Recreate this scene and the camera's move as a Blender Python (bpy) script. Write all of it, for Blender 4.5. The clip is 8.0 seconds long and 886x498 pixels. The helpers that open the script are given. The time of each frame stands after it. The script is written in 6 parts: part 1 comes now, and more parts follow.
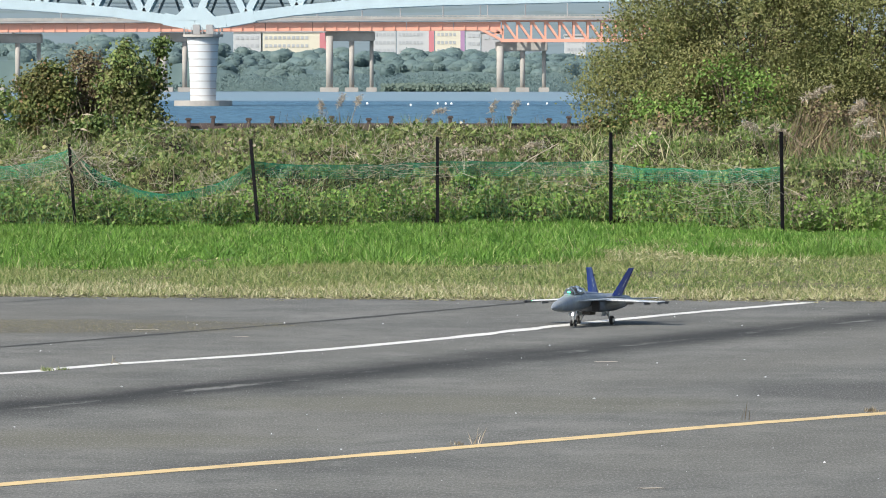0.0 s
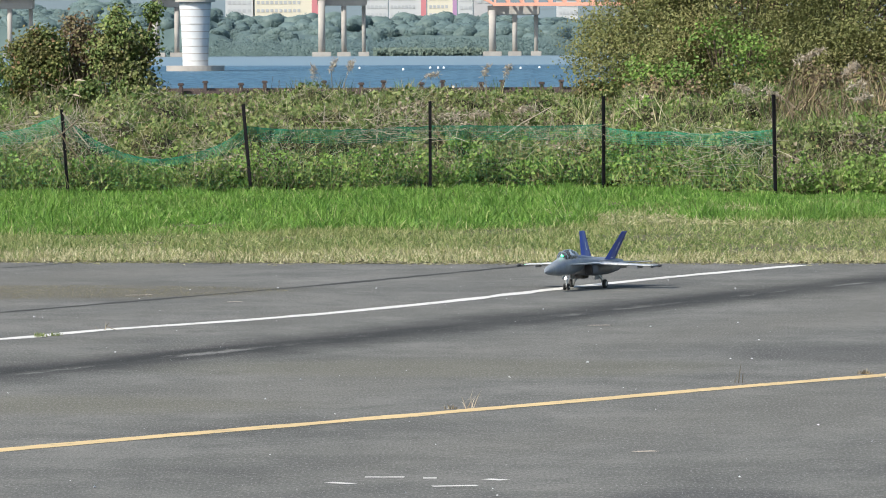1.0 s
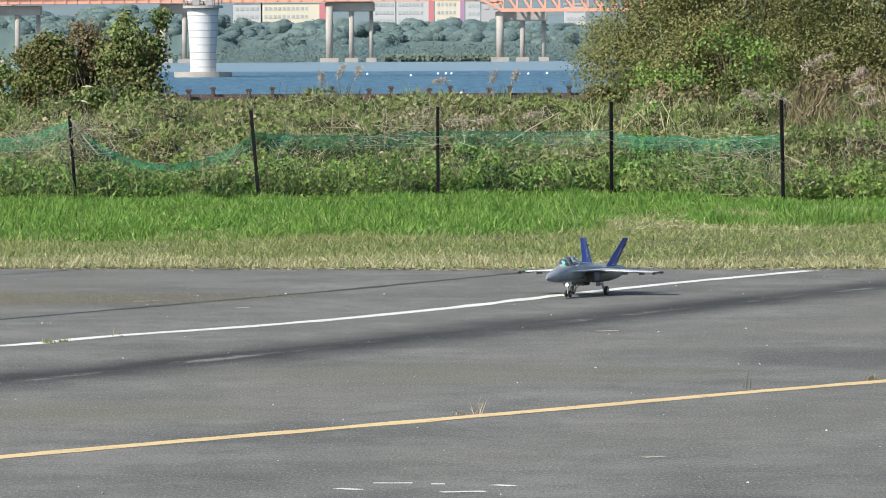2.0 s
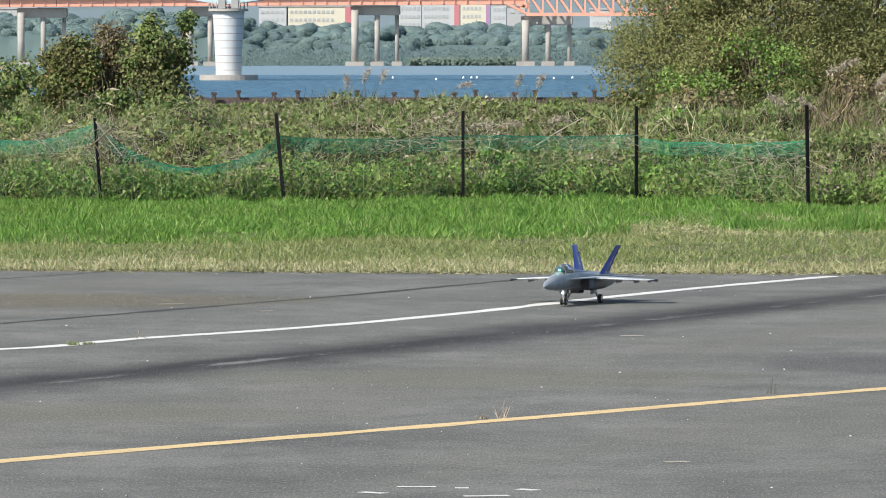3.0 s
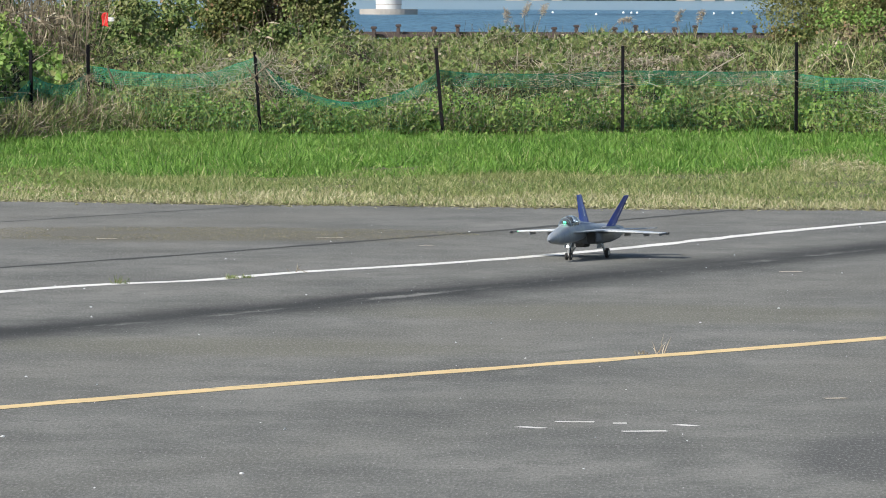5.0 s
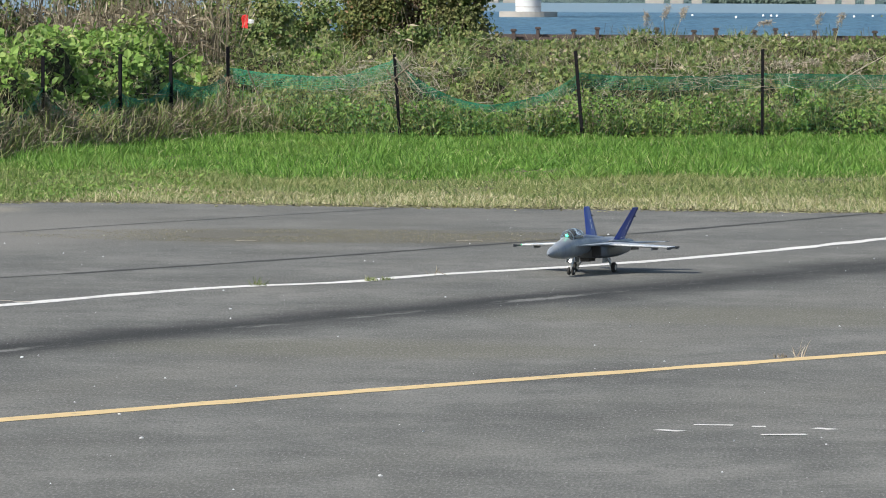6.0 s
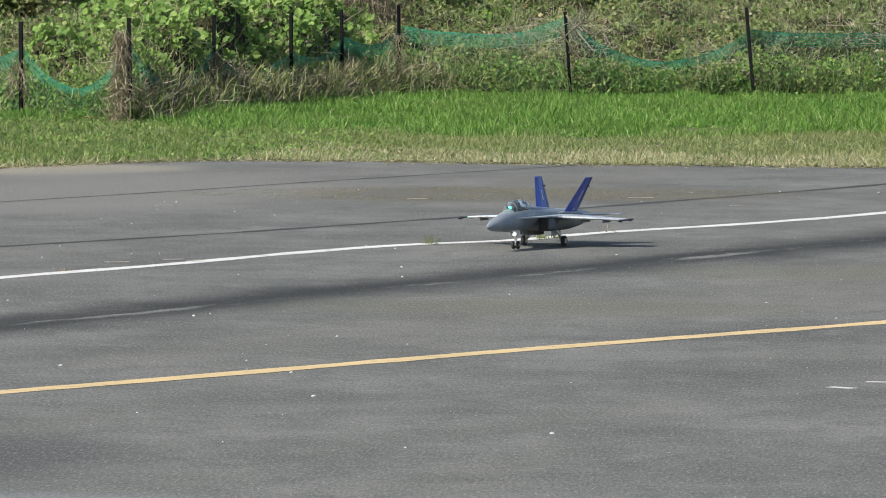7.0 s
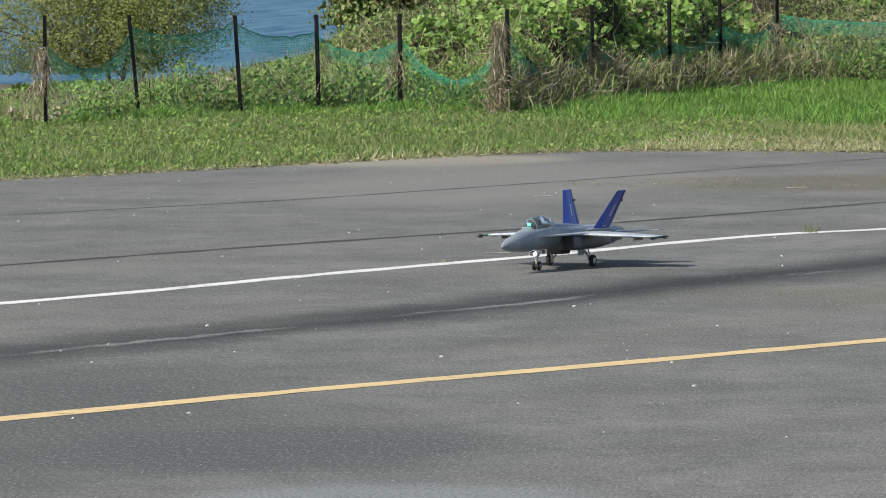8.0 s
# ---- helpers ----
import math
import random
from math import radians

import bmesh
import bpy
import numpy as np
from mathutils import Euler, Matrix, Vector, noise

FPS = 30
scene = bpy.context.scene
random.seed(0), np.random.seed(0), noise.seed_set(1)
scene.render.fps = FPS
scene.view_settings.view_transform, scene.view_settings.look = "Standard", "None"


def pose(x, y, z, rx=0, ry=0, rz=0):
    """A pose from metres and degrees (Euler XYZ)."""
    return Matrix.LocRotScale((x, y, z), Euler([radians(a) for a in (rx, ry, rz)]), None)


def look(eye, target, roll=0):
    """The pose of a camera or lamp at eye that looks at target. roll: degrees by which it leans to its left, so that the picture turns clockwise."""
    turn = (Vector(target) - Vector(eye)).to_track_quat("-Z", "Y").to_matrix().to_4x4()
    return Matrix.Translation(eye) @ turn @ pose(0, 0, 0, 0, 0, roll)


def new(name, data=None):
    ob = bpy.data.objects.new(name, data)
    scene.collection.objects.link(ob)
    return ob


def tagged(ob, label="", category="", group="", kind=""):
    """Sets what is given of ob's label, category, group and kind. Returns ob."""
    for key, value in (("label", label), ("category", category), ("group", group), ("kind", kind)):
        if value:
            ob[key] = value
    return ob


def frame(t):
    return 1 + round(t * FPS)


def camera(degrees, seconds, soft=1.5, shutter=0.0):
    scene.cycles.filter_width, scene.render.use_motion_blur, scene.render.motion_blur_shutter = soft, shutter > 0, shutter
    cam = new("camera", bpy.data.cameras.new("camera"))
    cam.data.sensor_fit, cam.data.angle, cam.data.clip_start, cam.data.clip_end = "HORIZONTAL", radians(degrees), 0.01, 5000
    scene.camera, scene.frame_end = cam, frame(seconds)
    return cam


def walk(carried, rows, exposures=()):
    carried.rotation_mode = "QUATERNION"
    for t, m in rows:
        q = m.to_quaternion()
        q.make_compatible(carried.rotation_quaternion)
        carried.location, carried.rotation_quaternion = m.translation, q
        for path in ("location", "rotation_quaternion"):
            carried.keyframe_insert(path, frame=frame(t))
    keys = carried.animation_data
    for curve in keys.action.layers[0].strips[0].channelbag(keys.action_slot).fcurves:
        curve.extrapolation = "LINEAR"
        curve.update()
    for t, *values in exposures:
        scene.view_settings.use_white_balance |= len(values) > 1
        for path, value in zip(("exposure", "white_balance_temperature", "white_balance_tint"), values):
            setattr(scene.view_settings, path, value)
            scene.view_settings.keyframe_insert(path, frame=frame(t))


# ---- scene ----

# ---- camera: a long lens on a hand-held camera that pans with the model jet ----
EYE = 1.9
cam = camera(7.8, 8.0, soft=1.0)
PAN = [  # seconds, yaw, pitch, roll
    (0.0, 0.0, -1.549, -0.028), (0.5, 0.053, -1.694, -0.055), (1.0, -0.061, -1.865, 0.203),
    (1.5, -0.055, -1.898, 0.507), (1.7, -0.091, -1.856, 0.373), (3.0, 0.226, -1.778, 0.038),
    (3.5, 0.304, -1.958, -0.006), (4.0, 0.668, -2.195, -0.090), (4.2, 0.825, -2.253, -0.121),
    (5.3, 2.012, -2.361, -0.234), (5.5, 2.275, -2.341, -0.300), (6.0, 2.856, -2.337, -0.264),
    (6.5, 3.785, -2.459, -0.108), (7.0, 4.366, -2.713, -0.054), (7.5, 5.811, -2.738, 0.191),
    (7.7, 6.573, -2.756, 0.286), (8.0, 7.717, -2.788, 0.486),
]
walk(cam, [(t, pose(0, 0, EYE, 0, 0, yaw) @ pose(0, 0, 0, 90 + pitch) @ pose(0, 0, 0, 0, 0, -roll)) for t, yaw, pitch, roll in PAN],
     exposures=[(0.0, 0.66), (5.0, 0.62), (8.0, 0.52)])

# ---- world and sun ----
SUN_AZ, SUN_EL = 50.0, 40.0     # degrees to the left of straight behind the camera, and above the horizon
sun_way = Vector((-math.sin(radians(SUN_AZ)) * math.cos(radians(SUN_EL)), -math.cos(radians(SUN_AZ)) * math.cos(radians(SUN_EL)), math.sin(radians(SUN_EL))))
world = bpy.data.worlds.new("world")
scene.world = world
world.use_nodes = True
wn = world.node_tree
sky = wn.nodes.new("ShaderNodeTexSky")
sky.sky_type, sky.sun_disc = "NISHITA", False
sky.sun_elevation = radians(SUN_EL)
sky.sun_rotation = math.atan2(sun_way.x, sun_way.y)
sky.air_density, sky.dust_density = 1.0, 1.5
wn.nodes["Background"].inputs["Strength"].default_value = 0.10
wn.links.new(sky.outputs[0], wn.nodes["Background"].inputs["Color"])
sun = new("sun", bpy.data.lights.new("sun", "SUN"))
sun.data.energy, sun.data.angle, sun.data.color = 4.2, radians(0.55), (1.0, 0.95, 0.87)
sun.matrix_world = look(sun_way * 60, (0, 0, 0))


# ---- materials ----
class Nodes:
    """A node material under construction."""

    def __init__(self, name, rough=0.7, metal=0.0, spec=0.5):
        self.mat = bpy.data.materials.new(name)
        self.mat.use_nodes = True
        self.tree = self.mat.node_tree
        self.bsdf = self.tree.nodes["Principled BSDF"]
        self.out = self.tree.nodes["Material Output"]
        self.bsdf.inputs["Roughness"].default_value = rough
        self.bsdf.inputs["Metallic"].default_value = metal
        self.bsdf.inputs["Specular IOR Level"].default_value = spec

    def put(self, socket, value):
        if isinstance(value, bpy.types.NodeSocket):
            self.tree.links.new(value, socket)
        else:
            socket.default_value = value

    def m(self, op, a, b=0.0, c=0.0):
        n = self.tree.nodes.new("ShaderNodeMath")
        n.operation = op
        for s, v in zip(n.inputs, (a, b, c)):
            self.put(s, v)
        return n.outputs[0]

    def where(self):
        return self.tree.nodes.new("ShaderNodeNewGeometry").outputs["Position"]

    def local(self):
        return self.tree.nodes.new("ShaderNodeTexCoord").outputs["Object"]

    def island(self):
        return self.tree.nodes.new("ShaderNodeNewGeometry").outputs["Random Per Island"]

    def stretch(self, vec, scale, turn=0.0):
        n = self.tree.nodes.new("ShaderNodeMapping")
        self.put(n.inputs["Vector"], vec)
        n.inputs["Scale"].default_value = scale
        n.inputs["Rotation"].default_value = (0, 0, radians(turn))
        return n.outputs[0]

    def noise(self, vec, scale, detail=4.0, rough=0.55):
        n = self.tree.nodes.new("ShaderNodeTexNoise")
        self.put(n.inputs["Vector"], vec)
        n.inputs["Scale"].default_value, n.inputs["Detail"].default_value, n.inputs["Roughness"].default_value = scale, detail, rough
        return n.outputs["Fac"]

    def ramp(self, fac, *stops):
        n = self.tree.nodes.new("ShaderNodeValToRGB")
        self.put(n.inputs[0], fac)
        while len(n.color_ramp.elements) < len(stops):
            n.color_ramp.elements.new(0.5)
        for e, (p, c) in zip(n.color_ramp.elements, stops):
            e.position, e.color = p, (*c, 1) if len(c) == 3 else c
        return n.outputs[0]

    def step(self, value, lo, hi):
        n = self.tree.nodes.new("ShaderNodeMapRange")
        n.interpolation_type = "SMOOTHSTEP"
        self.put(n.inputs["Value"], value)
        n.inputs["From Min"].default_value, n.inputs["From Max"].default_value = lo, hi
        return n.outputs[0]

    def mix(self, fac, a, b, how="MIX"):
        n = self.tree.nodes.new("ShaderNodeMix")
        n.data_type, n.blend_type = "RGBA", how
        self.put(n.inputs[0], fac)
        self.put(n.inputs[6], (*a, 1) if isinstance(a, tuple) and len(a) == 3 else a)
        self.put(n.inputs[7], (*b, 1) if isinstance(b, tuple) and len(b) == 3 else b)
        return n.outputs[2]

    def colour(self, c):
        self.put(self.bsdf.inputs["Base Color"], (*c, 1) if isinstance(c, tuple) and len(c) == 3 else c)
        return self

    def bump(self, height, strength=0.3, distance=0.01):
        n = self.tree.nodes.new("ShaderNodeBump")
        n.inputs["Strength"].default_value, n.inputs["Distance"].default_value = strength, distance
        self.put(n.inputs["Height"], height)
        self.tree.links.new(n.outputs[0], self.bsdf.inputs["Normal"])
        return self

    def leafy(self, colour, share=0.3):
        """Mixes some light through the leaf."""
        t = self.tree.nodes.new("ShaderNodeBsdfTranslucent")
        self.put(t.inputs["Color"], colour)
        x = self.tree.nodes.new("ShaderNodeMixShader")
        x.inputs[0].default_value = share
        self.tree.links.new(self.bsdf.outputs[0], x.inputs[1])
        self.tree.links.new(t.outputs[0], x.inputs[2])
        self.tree.links.new(x.outputs[0], self.out.inputs[0])
        return self


def plain(name, colour, rough=0.6, metal=0.0, scale=6.0, vary=0.18, bump=0.0):
    """A painted or cast surface: two scales of mottling, faint relief."""
    n = Nodes(name, rough, metal)
    p = n.local()
    dark = tuple(c * (1 - vary) for c in colour)
    light = tuple(min(1, c * (1 + vary)) for c in colour)
    big, fine = n.noise(p, scale, 3), n.noise(p, scale * 9, 5)
    n.colour(n.mix(n.m("MULTIPLY", fine, 0.5), n.ramp(big, (0.3, dark), (0.7, light)), tuple(c * 0.8 for c in colour)))
    if bump:
        n.bump(fine, bump, 0.01)
    return n.mat


def foliage(name, stops, patch=0.7, patch_colour=(0.09, 0.08, 0.03), amount=0.5, share=0.3, rough=0.55, deep=None):
    """Leaves: each takes its own tone from the stops, drier in patches, deeper green in others."""
    n = Nodes(name, rough, 0.0, 0.3)
    tone = n.ramp(n.island(), *stops)
    dry = n.step(n.noise(n.where(), patch, 3), 0.48, 0.68)
    tone = n.mix(n.m("MULTIPLY", dry, amount), tone, patch_colour)
    if deep:
        tone = n.mix(n.m("MULTIPLY", n.step(n.noise(n.stretch(n.where(), (2.1, 0.8, 2.1)), 1.0, 3), 0.44, 0.60), 0.52), tone, deep)
    n.colour(tone)
    n.leafy(tone, share)
    return n.mat


# The rubber-blackened track on the runway, the two seams and the lines follow gentle bows: X as a quadratic in Y.
def bow(points):
    ys, xs = [p[1] for p in points], [p[0] for p in points]
    return np.polyfit(ys, xs, 2)


TRACK = bow([(-5.9, 28.7), (-4.3, 32.3), (-2.6, 36.4), (-1.4, 39.2), (0.06, 42.0), (1.67, 46.0), (3.43, 50.3)])


def asphalt_material():
    n = Nodes("asphalt", 0.87, 0.0, 0.27)
    p = n.where()
    split = n.tree.nodes.new("ShaderNodeSeparateXYZ")
    n.put(split.inputs[0], p)
    x, y = split.outputs[0], split.outputs[1]
    turned = n.stretch(p, (1, 1, 1), 22)
    along = n.stretch(turned, (2.6, 0.22, 1))
    streak, cloud = n.noise(n.stretch(p, (0.75, 0.62, 1)), 1.0, 7, 0.62), n.noise(n.stretch(turned, (0.6, 0.14, 1)), 1.0, 4)
    grit = n.noise(n.stretch(p, (76, 14, 1)), 1.0, 3, 0.8)
    speck = n.noise(n.stretch(p, (60, 11, 1)), 1.0, 2, 0.6)
    base = n.ramp(streak, (0.30, (0.073, 0.074, 0.068)), (0.5, (0.121, 0.122, 0.111)), (0.70, (0.168, 0.167, 0.152)))
    mottle = n.noise(n.stretch(p, (3.4, 1.7, 1)), 1.0, 6, 0.72)
    base = n.mix(n.m("MULTIPLY", n.step(mottle, 0.46, 0.66), 0.55), base, (0.070, 0.071, 0.065))
    base = n.mix(n.m("MULTIPLY", n.m("SUBTRACT", 1.0, n.step(mottle, 0.32, 0.46)), 0.45), base, (0.185, 0.184, 0.166))
    base = n.mix(n.m("MULTIPLY", n.step(cloud, 0.4, 0.7), 0.4), base, (0.135, 0.130, 0.109))
    # black rubber along the track
    a, b, c = (float(v) for v in TRACK)
    off = n.m("SUBTRACT", x, n.m("ADD", n.m("MULTIPLY", n.m("ADD", n.m("MULTIPLY", y, a), b), y), c))
    wob = n.m("MULTIPLY", n.m("SUBTRACT", n.noise(n.stretch(p, (0.6, 0.25, 1)), 1.0, 3), 0.5), 0.22)
    off = n.m("ADD", n.m("ADD", off, wob), 0.06)
    ragged = n.m("ADD", n.m("ABSOLUTE", off), n.m("MULTIPLY", n.m("SUBTRACT", n.noise(n.stretch(p, (1.6, 0.9, 1)), 1.0, 6, 0.65), 0.5), 0.75))
    band = n.m("SUBTRACT", 1.0, n.step(ragged, 0.05, 0.88))
    band = n.m("MULTIPLY", band, n.m("ADD", 0.70, n.m("MULTIPLY", n.step(n.noise(along, 0.8, 5, 0.6), 0.3, 0.6), 0.30)))
    base = n.mix(band, base, (0.020, 0.020, 0.018))
    # a worn pale streak beside it
    pale = n.m("SUBTRACT", 1.0, n.step(n.m("ABSOLUTE", n.m("ADD", n.m("SUBTRACT", off, 0.05), n.m("MULTIPLY", n.m("SUBTRACT", n.noise(n.stretch(p, (5.0, 2.2, 1)), 1.0, 5, 0.7), 0.5), 0.30))), 0.02, 0.10))
    pale = n.m("MULTIPLY", pale, n.step(n.noise(n.stretch(turned, (3.0, 0.6, 1)), 1.0, 6, 0.7), 0.48, 0.63))
    base = n.mix(n.m("MULTIPLY", pale, 0.7), base, (0.22, 0.22, 0.205))
    # sand washed over the far corner, gravel dust, and a mossy tint
    for cx, cy, rx, ry, tint, amount in ((-7.7, 53.5, 1.8, 1.5, (0.25, 0.228, 0.172), 0.95), (-3.4, 48.6, 2.6, 1.9, (0.098, 0.09, 0.066), 0.8),
                                         (0.0, 37.2, 1.8, 1.4, (0.12, 0.115, 0.08), 0.5), (-1.9, 33.6, 1.6, 1.2, (0.12, 0.115, 0.08), 0.5),
                                         (-6.2, 49.0, 2.2, 5.0, (0.172, 0.167, 0.150), 0.75), (-6.0, 24.0, 2.6, 6.0, (0.066, 0.066, 0.062), 0.75), (-3.08, 21.5, 0.85, 0.75, (0.19, 0.205, 0.205), 0.7), (2.6, 38.6, 1.0, 1.3, (0.055, 0.055, 0.052), 0.7), (1.15, 26.0, 0.62, 1.7, (0.055, 0.055, 0.053), 0.75), (-3.8, 23.7, 1.0, 1.5, (0.062, 0.062, 0.06), 0.75)):
        dx, dy = n.m("DIVIDE", n.m("SUBTRACT", x, cx), rx), n.m("DIVIDE", n.m("SUBTRACT", y, cy), ry)
        r = n.m("ADD", n.m("SQRT", n.m("ADD", n.m("MULTIPLY", dx, dx), n.m("MULTIPLY", dy, dy))), n.m("MULTIPLY", n.m("SUBTRACT", cloud, 0.5), 0.9))
        base = n.mix(n.m("MULTIPLY", n.m("SUBTRACT", 1.0, n.step(r, 0.5, 1.05)), amount), base, tint)
    base = n.mix(n.m("MULTIPLY", n.step(grit, 0.5, 0.67), n.m("SUBTRACT", 0.58, n.m("MULTIPLY", band, 0.4))), base, (0.25, 0.25, 0.235))
    base = n.mix(n.m("MULTIPLY", n.m("SUBTRACT", 1.0, n.step(grit, 0.34, 0.50)), 0.5), base, (0.05, 0.05, 0.046))
    n.colour(n.mix(n.step(speck, 0.69, 0.76), base, (0.36, 0.36, 0.34)))
    n.bump(grit, 0.5, 0.006)
    return n.mat


def line_material(name, colour):
    n = Nodes(name, 0.7)
    p = n.where()
    wear = n.step(n.noise(p, 9, 6, 0.7), 0.52, 0.72)
    n.put(n.bsdf.inputs["Roughness"], n.m("ADD", 0.6, n.m("MULTIPLY", wear, 0.25)))
    n.colour(n.mix(n.m("MULTIPLY", wear, 0.8), n.ramp(n.noise(p, 1.3, 4), (0.3, tuple(c * 0.85 for c in colour)), (0.7, colour)), (0.16, 0.155, 0.14)))
    return n.mat


def soil_material():
    n = Nodes("soil", 0.95)
    p = n.where()
    n.colour(n.ramp(n.noise(p, 0.8, 6, 0.65), (0.3, (0.045, 0.05, 0.02)), (0.5, (0.10, 0.09, 0.04)), (0.72, (0.15, 0.13, 0.07))))
    n.bump(n.noise(p, 18, 4), 0.6, 0.03)
    return n.mat


def water_material():
    n = Nodes("river_water", 0.5, 0.0, 0.12)
    p = n.where()
    split = n.tree.nodes.new("ShaderNodeSeparateXYZ")
    n.put(split.inputs[0], p)
    ripples = n.noise(n.stretch(p, (1.3, 0.09, 1)), 1.0, 5, 0.7)
    # Pale band far out: reflected sky painted into the water's base colour.
    sky_sheen = n.step(n.m("ADD", split.outputs[1], n.m("MULTIPLY", n.noise(n.stretch(p, (0.004, 0.02, 1)), 1.0, 3), 60)), 1085, 1110)
    n.colour(n.mix(sky_sheen, n.ramp(ripples, (0.36, (0.016, 0.068, 0.125)), (0.62, (0.085, 0.175, 0.245))), (0.165, 0.24, 0.29)))
    n.bump(ripples, 0.35, 0.6)
    return n.mat


def matted_shade_material():
    """Dead stems and leaf mould under the creepers, darkened in colour for shaded gaps."""
    n = Nodes("shaded_matted_stems", 0.95, 0.0, 0.1)
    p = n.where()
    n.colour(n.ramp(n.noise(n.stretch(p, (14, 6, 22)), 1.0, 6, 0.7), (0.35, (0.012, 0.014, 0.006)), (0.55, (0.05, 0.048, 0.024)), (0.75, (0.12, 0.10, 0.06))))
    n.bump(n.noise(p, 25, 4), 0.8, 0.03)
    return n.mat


MAT_MATTED_SHADE = matted_shade_material()
MAT_ASPHALT, MAT_SOIL, MAT_WATER = asphalt_material(), soil_material(), water_material()
MAT_WHITE_LINE = line_material("white_line_paint", (0.66, 0.65, 0.61))
MAT_YELLOW_LINE = line_material("yellow_line_paint", (0.62, 0.46, 0.22))
MAT_TAR = plain("seam_tar", (0.030, 0.030, 0.027), 0.9)
MAT_GRASS_MOWN = foliage("mown_grass", [(0.0, (0.08, 0.145, 0.035)), (0.4, (0.16, 0.225, 0.065)), (0.75, (0.28, 0.31, 0.12)), (1.0, (0.48, 0.46, 0.26))], 0.5, (0.27, 0.27, 0.11), 0.3, 0.3)
MAT_GRASS_GREEN = foliage("green_mown_grass", [(0.0, (0.06, 0.13, 0.025)), (0.4, (0.12, 0.20, 0.045)), (0.75, (0.20, 0.27, 0.08)), (1.0, (0.34, 0.35, 0.16))], 0.5, (0.20, 0.23, 0.08), 0.3, 0.3)
MAT_GRASS_DRY = foliage("dry_grass", [(0.0, (0.20, 0.20, 0.08)), (0.5, (0.42, 0.39, 0.22)), (1.0, (0.66, 0.62, 0.42))], 0.5, (0.24, 0.25, 0.1), 0.4, 0.25)
MAT_GRASS_TALL = foliage("tall_grass", [(0.0, (0.035, 0.10, 0.014)), (0.3, (0.098, 0.225, 0.03)), (0.75, (0.18, 0.34, 0.058)), (0.94, (0.27, 0.41, 0.11)), (1.0, (0.44, 0.43, 0.22))], 0.5, (0.18, 0.25, 0.065), 0.45, 0.3, deep=(0.068, 0.165, 0.022))
MAT_KUDZU = foliage("vine_leaf", [(0.0, (0.065, 0.115, 0.03)), (0.45, (0.145, 0.205, 0.056)), (0.86, (0.225, 0.27, 0.09)), (0.95, (0.32, 0.31, 0.14)), (1.0, (0.29, 0.20, 0.12))], 1.3, (0.20, 0.165, 0.08), 0.55, 0.2, deep=(0.05, 0.095, 0.024))
MAT_KUDZU_FRESH = foliage("fresh_vine_leaf", [(0.0, (0.085, 0.17, 0.03)), (0.6, (0.19, 0.315, 0.062)), (0.95, (0.28, 0.41, 0.11)), (1.0, (0.38, 0.40, 0.15))], 0.9, (0.21, 0.20, 0.08), 0.45, 0.27, deep=(0.075, 0.15, 0.03))
MAT_SHRUB = foliage("shrub_leaf", [(0.0, (0.13, 0.15, 0.05)), (0.5, (0.20, 0.215, 0.076)), (0.92, (0.285, 0.285, 0.12)), (1.0, (0.37, 0.31, 0.16))], 0.7, (0.225, 0.19, 0.085), 0.5, 0.28, deep=(0.12, 0.145, 0.05))
MAT_WILLOW = foliage("willow_leaf", [(0.0, (0.149, 0.196, 0.055)), (0.6, (0.253, 0.299, 0.088)), (1.0, (0.391, 0.414, 0.165))], 0.7, (0.299, 0.276, 0.110), 0.4, 0.45)
# Distance haze is mixed into this leaf colour: bluish and low in contrast.
MAT_HAZED_WOOD = foliage("hazed_far_leaf", [(0.0, (0.125, 0.188, 0.188)), (0.6, (0.138, 0.202, 0.195)), (1.0, (0.150, 0.214, 0.198))], 0.03, (0.117, 0.183, 0.198), 0.6, 0.25)
MAT_STALK = foliage("dead_stalk", [(0.0, (0.10, 0.08, 0.055)), (0.6, (0.24, 0.20, 0.135)), (1.0, (0.46, 0.41, 0.30))], 0.8, (0.12, 0.10, 0.06), 0.5, 0.15)
MAT_PLUME = foliage("plume", [(0.0, (0.42, 0.36, 0.28)), (1.0, (0.62, 0.57, 0.48))], 0.8, (0.4, 0.33, 0.25), 0.4, 0.35)
MAT_CREEPER_DARK = foliage("dark_creeper_leaf", [(0.0, (0.053, 0.081, 0.023)), (0.5, (0.112, 0.149, 0.039)), (0.88, (0.210, 0.230, 0.072)), (1.0, (0.300, 0.176, 0.104))], 0.8, (0.150, 0.101, 0.052), 0.5, 0.3)
MAT_WITHERED = foliage("withered_leaf", [(0.0, (0.081, 0.065, 0.039)), (0.45, (0.189, 0.137, 0.085)), (0.75, (0.176, 0.195, 0.072)), (1.0, (0.351, 0.260, 0.169))], 0.8, (0.176, 0.117, 0.078), 0.5, 0.25)
MAT_BARK = plain("bark", (0.10, 0.075, 0.05), 0.9, 0, 20, 0.4, 0.6)
MAT_POST = plain("black_post_steel", (0.009, 0.009, 0.011), 0.75, 0.0, 14, 0.35, 0.1)
MAT_POST.node_tree.nodes["Principled BSDF"].inputs["Specular IOR Level"].default_value = 0.08
MAT_NET = plain("green_net", (0.015, 0.20, 0.115), 0.6, 0.0, 5, 0.3)
MAT_RAILING = plain("brown_railing", (0.075, 0.055, 0.05), 0.7, 0, 8, 0.3)
MAT_PIER = plain("pale_pier_concrete", (0.56, 0.58, 0.59), 0.8, 0, 0.5, 0.08, 0.2)
